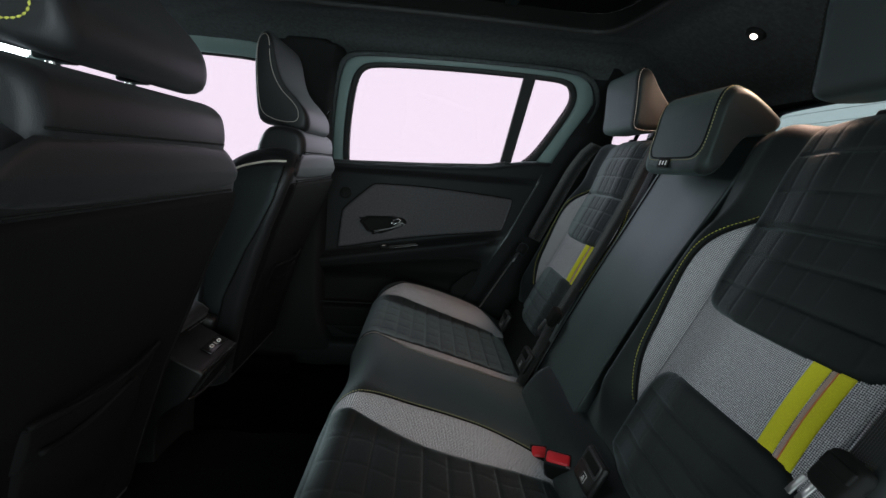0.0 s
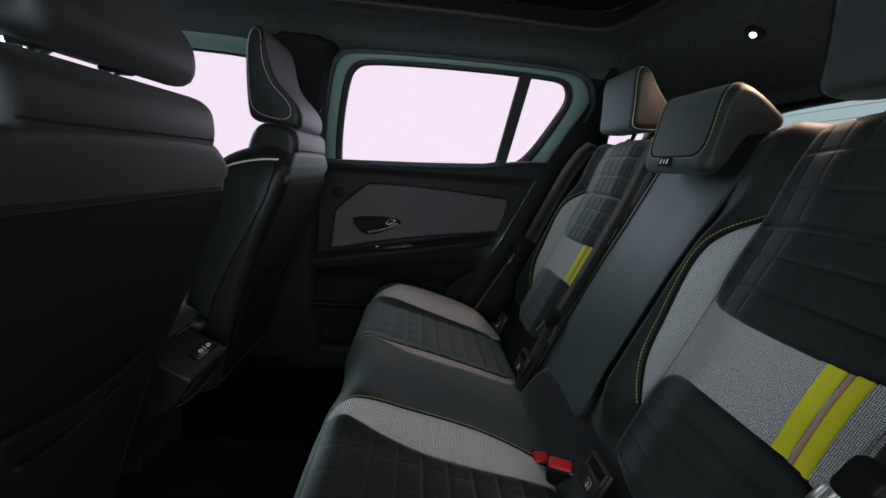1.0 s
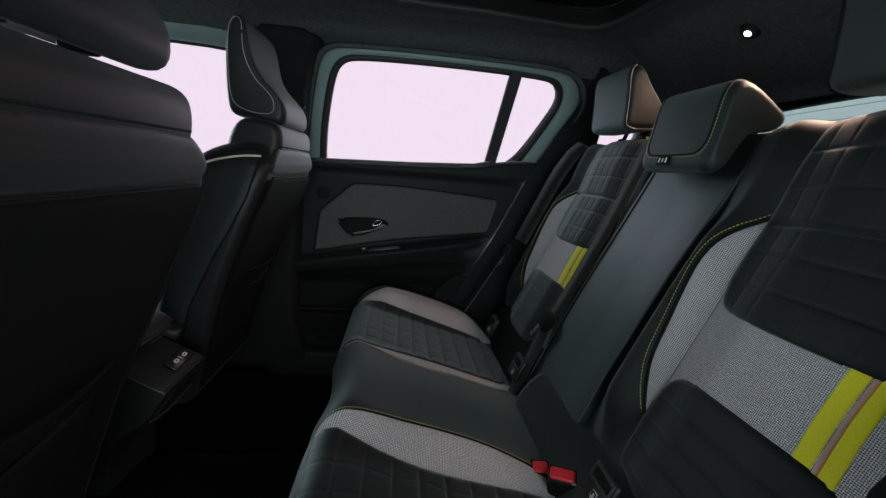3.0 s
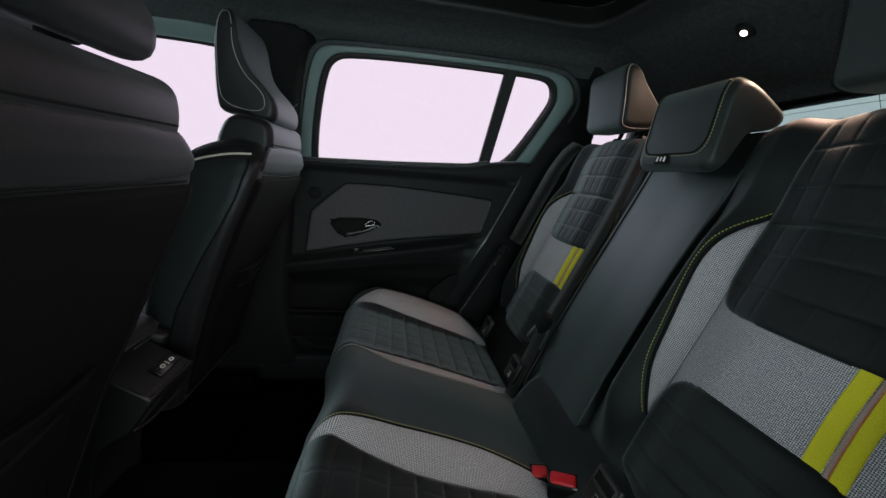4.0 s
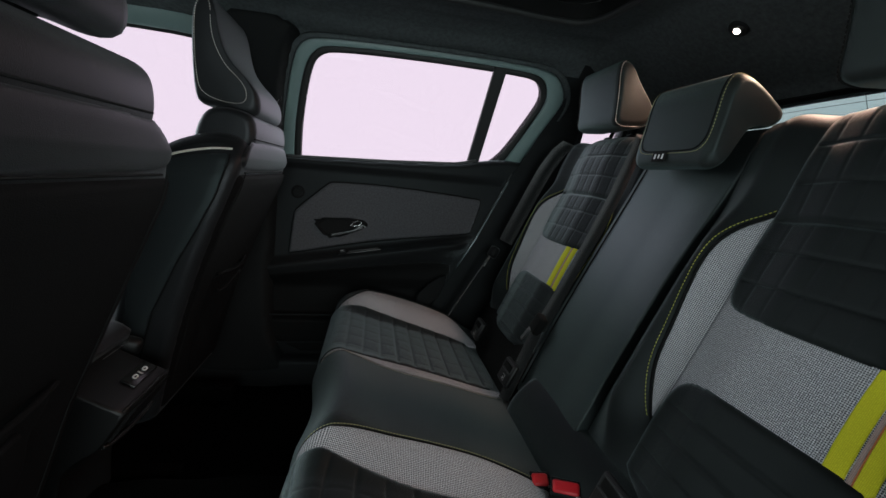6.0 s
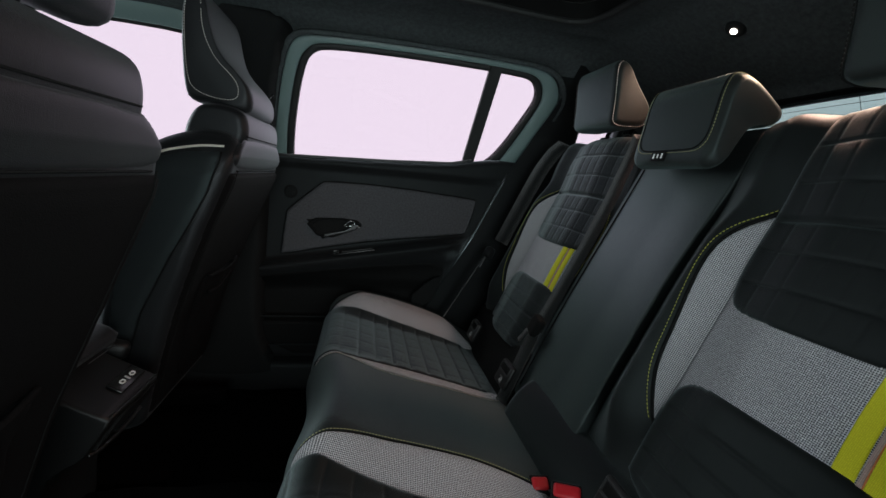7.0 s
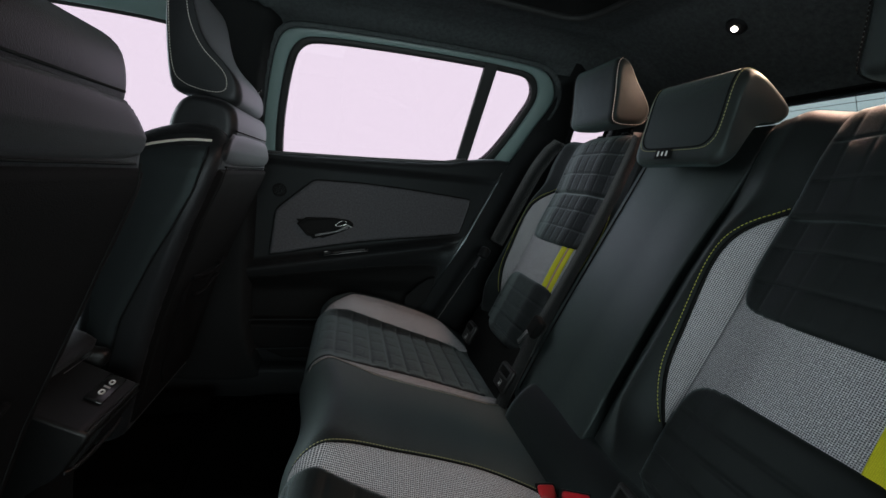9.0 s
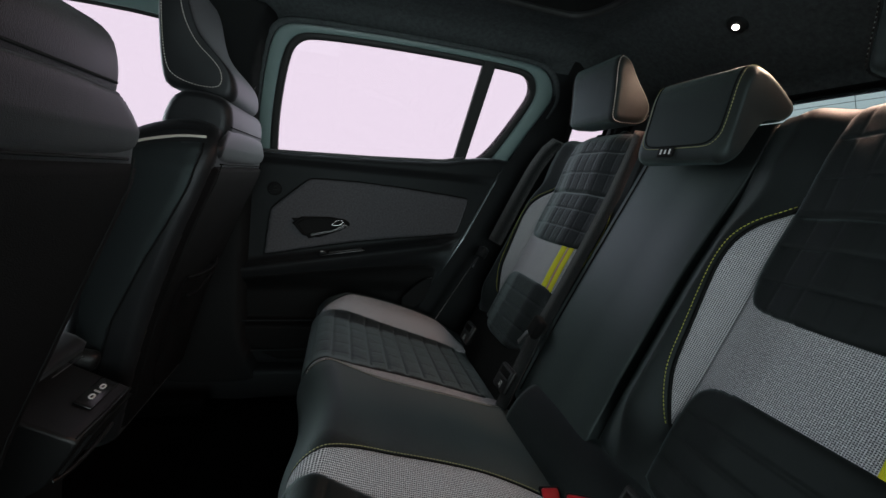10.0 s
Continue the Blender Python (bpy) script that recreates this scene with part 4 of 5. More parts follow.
# cushion
bench = thing("rear_bench_cushion", (0.1, 0, 0.05), "black quilted rear bench cushion with grey woven cloth sides", "car seat cushion")
slab("body", lambda v: np.full_like(v, -0.675), lambda v: np.full_like(v, 0.675), -0.26, 0.495, on_cushion,
     lambda u, v: cushion_height(u, np.maximum(v, 0)), 0.02, 0.11, LEATHER, bench, nu=150, nv=110, edge=0.4, uround=0.05)
CV = (0.0, 0.046, 0.091, 0.137, 0.182, 0.228, 0.274, 0.322, 0.372, 0.42)
for side, tone in ((1, "by the closed door"), (-1, "by the open door")):
    yc = side * 0.357
    f = lambda pts: [(side * a, b) for a, b in pts]
    yl = [yc + 0.058 * k for k in (-2, -1, 0, 1, 2)]

    def cushion_quilt(d, u, v, yl=yl, yc=yc):
        g = np.maximum(1.15 * groove(v, CV, 0.0026), 0.26 * groove(u + 0.004 * np.sin(v * 60), yl, 0.0022))
        g = np.maximum(g, 1.5 * groove(v, (0.182,), 0.0035))
        p = puff(v, CV, -0.05, 0.47) * (0.82 + 0.18 * puff(u, yl, yc - 0.16, yc + 0.16))
        return 0.007 * np.sqrt(np.clip(1 - (1 - np.clip(d / 0.012, 0, 1)) ** 2, 0, 1)) + smooth01(d / 0.02) * (0.0016 * p - 0.0019 * g)

    pad_o = curve(f([(0.168, -0.06), (0.172, 0.02), (0.190, 0.10), (0.206, 0.19), (0.205, 0.28), (0.197, 0.38), (0.200, 0.47), (0.492, 0.47), (0.500, 0.36), (0.508, 0.20), (0.518, 0.06), (0.522, 0.0), (0.525, -0.06), (0.50, -0.075), (0.20, -0.075)]), 2)
    patch("quilted_pad", pad_o, 0.0028, on_cushion_pad, cushion_quilt, LEATHER_SOFT, bench, "black quilted seat pad")
    inner_o = curve(f([(0.150, 0.0), (0.136, 0.05), (0.124, 0.12), (0.120, 0.26), (0.130, 0.36), (0.146, 0.43), (0.190, 0.475), (0.215, 0.48), (0.210, 0.38), (0.216, 0.28), (0.216, 0.18), (0.202, 0.10), (0.182, 0.03), (0.174, -0.005), (0.162, -0.012)]), 2)
    patch("woven_side", inner_o, 0.0024, on_cushion_pad, dome(0.003, 0.005), WOVEN, bench, "grey and black woven cloth side", -0.0010)
    outer_o = curve(f([(0.505, -0.01), (0.535, 0.005), (0.590, 0.055), (0.632, 0.13), (0.642, 0.22), (0.632, 0.32), (0.592, 0.40), (0.52, 0.475), (0.485, 0.48), (0.490, 0.36), (0.498, 0.20), (0.505, 0.06)]), 2)
    patch("woven_side", outer_o, 0.003, on_cushion_pad, dome(0.003, 0.005), WOVEN, bench, "grey and black woven cloth side")
    seam = curve(f([(0.165, -0.05), (0.156, -0.02), (0.142, 0.02), (0.127, 0.07), (0.1165, 0.14), (0.1145, 0.26), (0.124, 0.36), (0.140, 0.435), (0.182, 0.482)]), 3, False)
    q = on_cushion_pad(seam[:, 0], seam[:, 1], np.full(len(seam), 0.0022))
    stitches("stitching", q, THREAD_DIM if side < 0 else THREAD_PALE, bench, 0.0056, 0.0040, 0.00075, "lime green stitching" if side < 0 else "pale stitching")
    q2 = on_cushion_pad(seam[:, 0] + side * 0.0042, seam[:, 1], np.full(len(seam), 0.0004))
    part("piping", tube_bm(resample(q2, 90), 0.0027, 6), SEAM, bench)
    edge_line = curve(f([(0.520, -0.012), (0.545, 0.0), (0.600, 0.05), (0.642, 0.13), (0.652, 0.22), (0.642, 0.325), (0.600, 0.41), (0.53, 0.48)]), 3, False)
    part("piping", tube_bm(resample(on_cushion_pad(edge_line[:, 0], edge_line[:, 1], np.full(len(edge_line), 0.001)), 80), 0.0022, 6), LEATHER, bench)


# ---------------------------------------------------------------- rear headrests
def back_frame(a, y, b):
    return (BX + EX * b - EZ * a, y, BZ + EZ * b + EX * a)


def profile_line(profile, n=64):
    return resample(curve(profile, 3), n, True)


def rear_headrest(yc, profile, half, label, posts, thread, panel=False):
    ob = thing("rear_headrest", back_frame(0.02, yc, 0.78), label, "headrest", "rear headrests")
    pr = profile_line(profile)
    block("pad", pr, yc - half, yc + half, 0.024, LEATHER_HEAD, ob, "", back_frame)
    c = pr.mean(0)
    if panel:
        # stitching and a seam round the front face
        front = sorted([p for p in pr if p[0] > 0.050 and p[1] > 0.694], key=lambda p: -p[1])
        foot = min(pr, key=lambda p: abs(p[1] - 0.694) + (1 if p[0] < 0.055 else 0))
        for grow, wide, kind in ((0.982, half - 0.013, "stitch"), (0.986, half - 0.019, "seam")):
            g = [c + (p - c) * grow for p in front]
            f0 = c + (foot - c) * 1.004 + (0, 0.004 if kind == "seam" else 0)
            side = [(a, wide, b) for a, b in g if b > 0.722]
            face = sorted([tuple(p) for p in pr if p[0] > 0.050], key=lambda p: p[1])
            at = lambda b, k: c + (np.array([np.interp(b, [p[1] for p in face], [p[0] for p in face]), b]) - c) * k
            corner = [(at(f0[1] + rise, k), wide - inset) for rise, k, inset in ((0.020, 0.990, 0.001), (0.011, 0.999, 0.006), (0.004, 1.006, 0.014), (0.0, 1.006, 0.028), (0.0, 1.006, wide))]
            pts = side + [(p[0], y, p[1]) for p, y in corner]
            pts += [(a, -y, b) for a, y, b in pts[-2::-1]]
            line = curve([back_frame(a + 0.0006, yc + y, b) for a, y, b in pts], 2, False)
            if kind == "stitch":
                stitches("stitching", line, thread, ob, 0.0058, 0.0042, 0.00085, "lime green stitching")
            else:
                part("seam", tube_bm(resample(line, 90), 0.0015, 6), SEAM, ob)
        top = sorted([p for p in pr if p[1] > 0.775 and p[0] < 0.075], key=lambda p: -p[0])
        for side in (-1, 1):
            edge = [back_frame(*((c + (p - c) * 0.984)[0], yc + side * (half - 0.013), (c + (p - c) * 0.984)[1])) for p in top]
            stitches("stitching", edge, thread, ob, 0.0058, 0.0042, 0.00085, "lime green stitching")
    else:
        # the seam runs down the front edge of each side and back along its foot
        start, stop = int(np.argmax(pr[:, 1] + 0.4 * pr[:, 0])), int(np.argmin(pr[:, 0]))
        runs = [np.array([pr[(start + k * way) % len(pr)] for k in range((stop - start) * way % len(pr) + 1)]) for way in (1, -1)]
        seam = max(runs, key=lambda r: (r[:, 0] - r[:, 1]).mean())
        for side in (-1, 1):
            stitches("stitching", [back_frame(*(c + (p - c) * 0.950)[:1], yc + side * (half - 0.0060), (c + (p - c) * 0.950)[1]) for p in seam], thread, ob, 0.0062, 0.0046, 0.0013, "pale stitching")
            part("seam", tube_bm([back_frame(*(c + (p - c) * 0.962)[:1], yc + side * (half - 0.0085), (c + (p - c) * 0.962)[1]) for p in seam], 0.0014, 6), SEAM, ob)
    for y in posts:
        part("post", tube_bm([back_frame(-0.015, y, 0.74), back_frame(-0.010, y, 0.845)], 0.006, 12), GLOSS, ob, "black post")
        part("post_collar", box_bm(0.030, 0.028, 0.012, Matrix.Translation(back_frame(-0.015, y, 0.797)) @ pose(0, 0, 0, 0, 23, 0), 0.004), TRIM, ob)
    return ob


HIGH = [(0.050, 0.788), (0.076, 0.784), (0.090, 0.818), (0.110, 0.860), (0.136, 0.908), (0.138, 0.932), (0.112, 0.940), (0.070, 0.910), (0.014, 0.884), (-0.018, 0.862), (-0.012, 0.820), (0.030, 0.798)]
LOW = [(0.034, 0.670), (0.066, 0.667), (0.076, 0.698), (0.086, 0.745), (0.102, 0.800), (0.097, 0.832), (0.058, 0.838), (0.008, 0.830), (-0.034, 0.820), (-0.020, 0.784), (0.026, 0.764), (0.032, 0.71)]
rear_headrest(PITCH, HIGH, 0.108, "raised black leatherette headrest with pale stitching by the closed door", (PITCH - 0.055, PITCH + 0.055), THREAD_PALE)
rear_headrest(-PITCH, HIGH, 0.108, "raised black leatherette headrest by the open door", (-PITCH - 0.055, -PITCH + 0.055), SEAM)
mid_rest = rear_headrest(-0.004, LOW, 0.108, "low saddle-shaped black middle headrest with lime stitching", (), THREAD_DIM,
                         True)
# woven tag under the middle headrest
tag = part("tag", box_bm(0.003, 0.040, 0.019, Matrix.Translation(back_frame(0.0735, 0.012, 0.6825)) @ pose(0, 0, 0, 0, 12, 0), 0.0008), TRIM_DARK, mid_rest, "small black woven tag with pale marks")
for k in range(3):
    part("tag_mark", box_bm(0.0016, 0.0036, 0.010 - 0.002 * (k % 2), Matrix.Translation(back_frame(0.0752, 0.023 - 0.011 * k, 0.6825)) @ pose(0, 0, 0, 0, 12, 0), 0.0004), WHITE, tag)


# ---------------------------------------------------------------- front seats
def seat_rear(z):
    return np.interp(z, [0.05, 0.18, 0.30, 0.44, 0.56, 0.65, 0.72, 0.78, 0.84, 0.89], [-0.530, -0.510, -0.478, -0.438, -0.393, -0.358, -0.328, -0.312, -0.310, -0.322])


def seat_half(z):
    return np.interp(z, [0.05, 0.18, 0.30, 0.44, 0.56, 0.66, 0.74, 0.78, 0.82, 0.89], [0.165, 0.175, 0.190, 0.207, 0.223, 0.231, 0.229, 0.217, 0.180, 0.158])


def front_seat(yc, label, raised=0.0):
    ob = thing("front_seat", (-0.6, yc, 0.0), label, "car seat", "front seats")
    surf = lambda u, v, h: rows3(seat_rear(v) + h, u, v)
    ends = 0.024

    def crown(u, v):
        d = np.clip((1 - np.abs(u - yc) / seat_half(v)) * 0.2 / ends, 0, 1)
        return -ends * (1 - np.sqrt(1 - (1 - d) ** 2))

    pad = lambda u, v, h: surf(u, v, crown(u, v) + h)
    side_view = [(float(seat_rear(z)), z) for z in np.linspace(0.17, 0.79, 14)] + [(-0.325, 0.822), (-0.37, 0.832), (-0.42, 0.822), (-0.47, 0.795), (-0.50, 0.745), (-0.53, 0.60), (-0.58, 0.40), (-0.625, 0.20), (-0.60, 0.15)]
    block("backrest", resample(curve(side_view, 2), 110, True), yc - 0.2, yc + 0.2, ends, LEATHER_BACK, ob, "", lambda a, y, b: (a, yc + (y - yc) * float(seat_half(b)) / 0.2, b), 30, True)
    # raised collar under the headrest
    cp = resample(curve([(-0.335, 0.79), (-0.310, 0.80), (-0.303, 0.838), (-0.311, 0.875), (-0.365, 0.886), (-0.405, 0.878), (-0.428, 0.83), (-0.430, 0.79)], 3), 50, True)
    block("collar", cp, yc - 0.156, yc + 0.170, 0.022, LEATHER_BACK, ob, "", lambda a, y, b: (a - 0.10 * abs(y - yc) ** 2, y, b))
    # yoke and cloth shell
    yoke = curve([(yc + side * a, b) for side, line in ((-1, ((0.150, 0.819), (0.180, 0.804), (0.202, 0.788), (0.207, 0.770), (0.193, 0.757), (0.10, 0.753))),
                                                       (1, ((0.10, 0.753), (0.193, 0.757), (0.207, 0.770), (0.202, 0.788), (0.180, 0.804), (0.150, 0.819)))) for a, b in line], 1)
    patch("yoke", yoke, 0.003, pad, dome(0.0045, 0.016), LEATHER_BACK, ob, "smooth black leatherette yoke", sink=0.001)
    for zz in (0.7505, 0.822):
        uu = np.linspace(-1, 1, 40) * (0.188 if zz < 0.8 else 0.150)
        part("yoke_seam", tube_bm(pad(yc + uu, np.full(40, zz), np.full(40, 0.0030)), 0.0015, 6), SEAM, ob)
    shell_pts = [(side * k, z) for side, zs in ((1, np.linspace(0.20, 0.748, 12)), (-1, np.linspace(0.748, 0.20, 12))) for z in zs for k in (float(seat_half(z)) - float(np.interp(z, [0.20, 0.45, 0.53, 0.63, 0.75], [0.016, 0.015, 0.014, 0.013, 0.014])),)]
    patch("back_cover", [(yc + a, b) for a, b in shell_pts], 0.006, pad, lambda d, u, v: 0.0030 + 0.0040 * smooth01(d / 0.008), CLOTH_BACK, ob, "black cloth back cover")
    for side in (-1, 1):
        z = np.linspace(0.25, 0.752, 30)
        part("cover_seam", tube_bm(pad(yc + side * (seat_half(z) - 0.034), z, np.full(30, 0.0070)), 0.0012, 6), SEAM, ob)
    pocket = curve([(yc - 0.090, 0.22), (yc + 0.090, 0.22), (yc + 0.112, 0.49), (yc + 0.108, 0.512), (yc + 0.05, 0.500), (yc - 0.05, 0.500), (yc - 0.108, 0.512), (yc - 0.112, 0.49)], 2)
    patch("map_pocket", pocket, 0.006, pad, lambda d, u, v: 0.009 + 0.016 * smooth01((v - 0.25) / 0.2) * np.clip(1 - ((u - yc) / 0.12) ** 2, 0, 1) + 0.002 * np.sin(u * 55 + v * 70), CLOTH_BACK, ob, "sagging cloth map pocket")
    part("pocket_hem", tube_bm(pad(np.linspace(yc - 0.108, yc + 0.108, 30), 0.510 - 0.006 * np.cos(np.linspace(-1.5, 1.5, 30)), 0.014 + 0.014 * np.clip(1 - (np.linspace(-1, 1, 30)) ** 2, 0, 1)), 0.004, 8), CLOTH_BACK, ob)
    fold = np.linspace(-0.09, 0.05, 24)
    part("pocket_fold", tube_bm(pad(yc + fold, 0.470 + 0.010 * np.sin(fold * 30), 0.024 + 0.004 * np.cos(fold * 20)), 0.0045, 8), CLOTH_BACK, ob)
    # side piping, pale on its shoulder
    for side in (-1, 1):
        z = np.linspace(0.22, 0.785, 40)
        xs = np.interp(z, [0.22, 0.45, 0.55, 0.577, 0.64, 0.707, 0.771, 0.785], [-0.560, -0.490, -0.440, -0.426, -0.390, -0.357, -0.338, -0.338])
        part("side_seam", tube_bm(rows3(xs, yc + side * (seat_half(z) + 0.0002), z), 0.0018, 6), SEAM, ob)
        flank = [(x, zz) for x, zz in zip(xs[::3] - 0.003, z[::3])] + [(-0.345, 0.787), (-0.398, 0.781), (-0.443, 0.767), (-0.470, 0.745), (-0.500, 0.650), (-0.545, 0.450), (-0.590, 0.250)]
        # teal panel toned lighter than the shell, for the light on the seat's flank
        patch("side_panel", flank, 0.008, lambda u, v, h, side=side: rows3(u, yc + side * (seat_half(v) + h), v), dome(0.0025, 0.008), LIT_SIDE_LEATHER, ob, "dark teal leatherette side panel, lightened for light on it", sink=0.001)
        line = curve([(-0.336, 0.797), (-0.368, 0.796), (-0.400, 0.790), (-0.445, 0.776), (-0.480, 0.752)], 2, False)
        sh = rows3(line[:, 0], yc + side * (seat_half(line[:, 1]) + 0.0012), line[:, 1])
        part("shoulder_piping", tube_bm(sh, 0.0024, 8), THREAD_PALE, ob, "pale shoulder piping")
    # headrest
    pr = profile_line([(-0.442, 0.905), (-0.425, 0.885), (-0.385, 0.885), (-0.335, 0.868), (-0.308, 0.876), (-0.306, 0.915), (-0.325, 0.945), (-0.372, 0.990), (-0.388, 1.040), (-0.396, 1.095), (-0.412, 1.115), (-0.432, 1.108), (-0.446, 1.06)])
    head = block("headrest", pr, yc - 0.122, yc + 0.122, 0.024, LEATHER_BACK, ob, "black leatherette headrest", lambda a, y, b: (a, y, b + raised))
    # stitched side panel line
    side_line = curve([(-0.403, 1.102), (-0.404, 1.03), (-0.380, 0.975), (-0.346, 0.945), (-0.332, 0.925), (-0.334, 0.897), (-0.37, 0.894), (-0.415, 0.905), (-0.432, 0.93), (-0.436, 1.05), (-0.428, 1.097)], 3)
    for side in (-1, 1):
        q = [(a, yc + side * 0.1222, b + raised) for a, b in side_line]
        stitches("stitching", q, THREAD if yc < 0 else THREAD_PALE, head, 0.0052, 0.0042 if yc < 0 else 0.0036, 0.0014 if yc < 0 else 0.0009, "", closed=True)
    for y in (yc - 0.055, yc + 0.055):
        part("post", tube_bm([(-0.375, y, 0.86), (-0.378, y, 0.905 + raised)], 0.006, 12), CHROME, ob, "chrome headrest post")
        part("post_collar", box_bm(0.026, 0.03, 0.010, pose(-0.372, y, 0.894), 0.003), TRIM, ob)
    # cushion and side shield
    part("cushion", box_bm(0.48, 0.46, 0.14, pose(-0.88, yc, 0.25, 0, 8, 0), 0.05, 4), LEATHER_BACK, ob)
    part("side_shield", box_bm(0.40, 0.05, 0.12, pose(-0.82, yc + 0.235, 0.16), 0.02, 3), TRIM, ob)
    part("side_shield", box_bm(0.40, 0.05, 0.12, pose(-0.82, yc - 0.235, 0.16), 0.02, 3), TRIM, ob)
    # rails take the carpet's black to stand in for footwell shade
    for side in (-1, 1):
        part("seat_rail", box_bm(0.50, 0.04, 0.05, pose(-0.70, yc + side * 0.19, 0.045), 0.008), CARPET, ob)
    return ob


front_seat(0.362, "black leatherette front seat with cloth back cover beside the closed doors")
front_seat(-0.358, "black leatherette front seat with cloth back cover beside the open door", 0.015)


# ---------------------------------------------------------------- centre console
console = thing("centre_console", (-0.65, 0.03, 0.0), "black plastic centre console with armrest and two charging sockets", "console")
prof = resample(curve([(-0.90, 0.42), (-0.62, 0.418), (-0.545, 0.407), (-0.532, 0.397), (-0.446, 0.352), (-0.436, 0.348), (-0.438, 0.340), (-0.474, 0.284), (-0.480, 0.276), (-0.495, 0.272), (-0.545, 0.232), (-0.555, 0.02), (-0.90, 0.02)], 2), 80, True)
block("housing", prof, -0.058, 0.100, 0.007, CONSOLE, console, "", lambda a, y, b: (a, y, b))
lid = resample(curve([(-0.92, 0.415), (-0.92, 0.468), (-0.62, 0.466), (-0.535, 0.455), (-0.500, 0.440), (-0.494, 0.424), (-0.515, 0.411), (-0.60, 0.413)], 3), 50, True)
block("armrest_lid", lid, -0.060, 0.102, 0.016, LEATHER_BACK, console, "black leatherette armrest lid", lambda a, y, b: (a, y, b))
part("lid_edge", tube_bm([(-0.4955, y, 0.4175) for y in np.linspace(0.0, 0.075, 8)], 0.0007, 6), STEEL, console)
# plain rounded knob beside the lid
part("lid_side_knob", box_bm(0.050, 0.030, 0.036, pose(-0.520, 0.118, 0.392, 0, 18, 12), 0.012, 3), CONSOLE, console)
# open cubby in its rear face, its shade drawn as a flat dark plate
part("tray_lip", tube_bm(curve([(-0.4750, -0.050, 0.2820), (-0.4700, -0.040, 0.2800), (-0.4660, 0.0, 0.2785), (-0.4660, 0.060, 0.2785), (-0.4690, 0.096, 0.2795)], 2, False), 0.0040, 8), CONSOLE, console, "rounded tray lip")
part("slope_edge", tube_bm(curve([(-0.4405, -0.052, 0.3480), (-0.4380, 0.02, 0.3480), (-0.4380, 0.094, 0.3480)], 1, False), 0.0030, 8), CONSOLE, console)
solid("cubby", [(-0.044, 0.288), (0.092, 0.288), (0.094, 0.338), (-0.026, 0.338)], lambda u, v, h: rows3(-0.4745 + (v - 0.284) * 0.643 + h, u, v), 0.006, TRIM_DARK, console, "flat dark plate for a shaded recess", 0.001)
slope = Matrix.Translation((-0.465, 0.048, 0.3650)) @ pose(0, 0, 0, 0, 28.3, 0)
sock = part("socket_plate", box_bm(0.028, 0.080, 0.005, slope, 0.002), GLOSS, console, "gloss black plate with two sockets")
for y in (-0.016, 0.016):
    m = slope @ pose(0, y, 0.0036)
    part("socket", tube_bm([tuple(m @ Vector((0.0030 * math.sin(k), 0.0030 * math.cos(k) + (0.0026 if math.cos(k) > 0 else -0.0026), 0))) for k in np.linspace(0, 2 * math.pi, 25)[:-1]], 0.0012, 6, True), WHITE, sock, "pale ringed charging socket")
part("socket_mark", box_bm(0.010, 0.004, 0.001, slope @ pose(0, 0, 0.0034), 0.0002), GREY_PRINT, sock)


# ---------------------------------------------------------------- belts and buckles
belt_r = thing("middle_seat_belt", back_frame(0.03, 0.17, 0.2), "black webbing belt lying down the seat edge into its clasp", "seat belt", "seat belts")
v = np.linspace(0.775, 0.235, 40)
ribbon("webbing", on_back(np.interp(v, [0.235, 0.30, 0.50, 0.61, 0.74, 0.78], [0.168, 0.166, 0.168, 0.172, 0.186, 0.196]), v, 0.024 + 0.002 * np.sin(v * 9)), (-0.36, 1, 0.16), 0.036, 0.0022, BELT, belt_r, "black woven webbing")
clasp = part("clasp", box_bm(0.024, 0.040, 0.050, Matrix.Translation(back_frame(0.034, 0.168, 0.245)) @ pose(0, 0, 0, 15, 20, 0), 0.007, 3), TRIM_DARK, belt_r)
part("tongue", box_bm(0.004, 0.012, 0.040, Matrix.Translation(back_frame(0.046, 0.180, 0.208)) @ pose(0, 0, 0, 25, 20, 0), 0.001), STEEL, clasp, "steel tongue")
v2 = np.linspace(0.225, 0.04, 20)
ribbon("lower_webbing", on_back(0.166 - 0.02 * (0.225 - v2) / 0.18, v2, 0.030 + 0.0 * v2), (0.3, -1, 0.1), 0.040, 0.0022, BELT, belt_r)

belt_o = thing("outer_seat_belt", (0.6, 0.62, 0.9), "black webbing belt running down beside the rear seat", "seat belt", "seat belts")
t = np.linspace(0, 1, 30)
ribbon("webbing", on_back(np.interp(t, [0, 0.08, 0.22, 0.5, 0.8, 1.0], [0.575, 0.580, 0.592, 0.598, 0.598, 0.596]), 0.775 - 0.390 * t, np.interp(t, [0, 0.10, 0.3, 1.0], [0.030, 0.046, 0.054, 0.054])), (-0.80, 0.45, 0.34), 0.048, 0.0022, BELT, belt_o, "black woven webbing")
part("stopper", box_bm(0.030, 0.030, 0.040, pose(0.375, 0.612, 0.535, 0, 35, 30), 0.008, 3), TRIM, belt_o)
part("tongue", box_bm(0.006, 0.003, 0.045, pose(0.352, 0.600, 0.505, 0, 35, 30), 0.001), STEEL, belt_o, "steel tongue")
ribbon("lower_webbing", rows3(0.36 - 0.16 * t, 0.615 + 0.02 * t, 0.52 - 0.30 * t), (0.5, 0.8, 0.1), 0.046, 0.0022, BELT, belt_o)


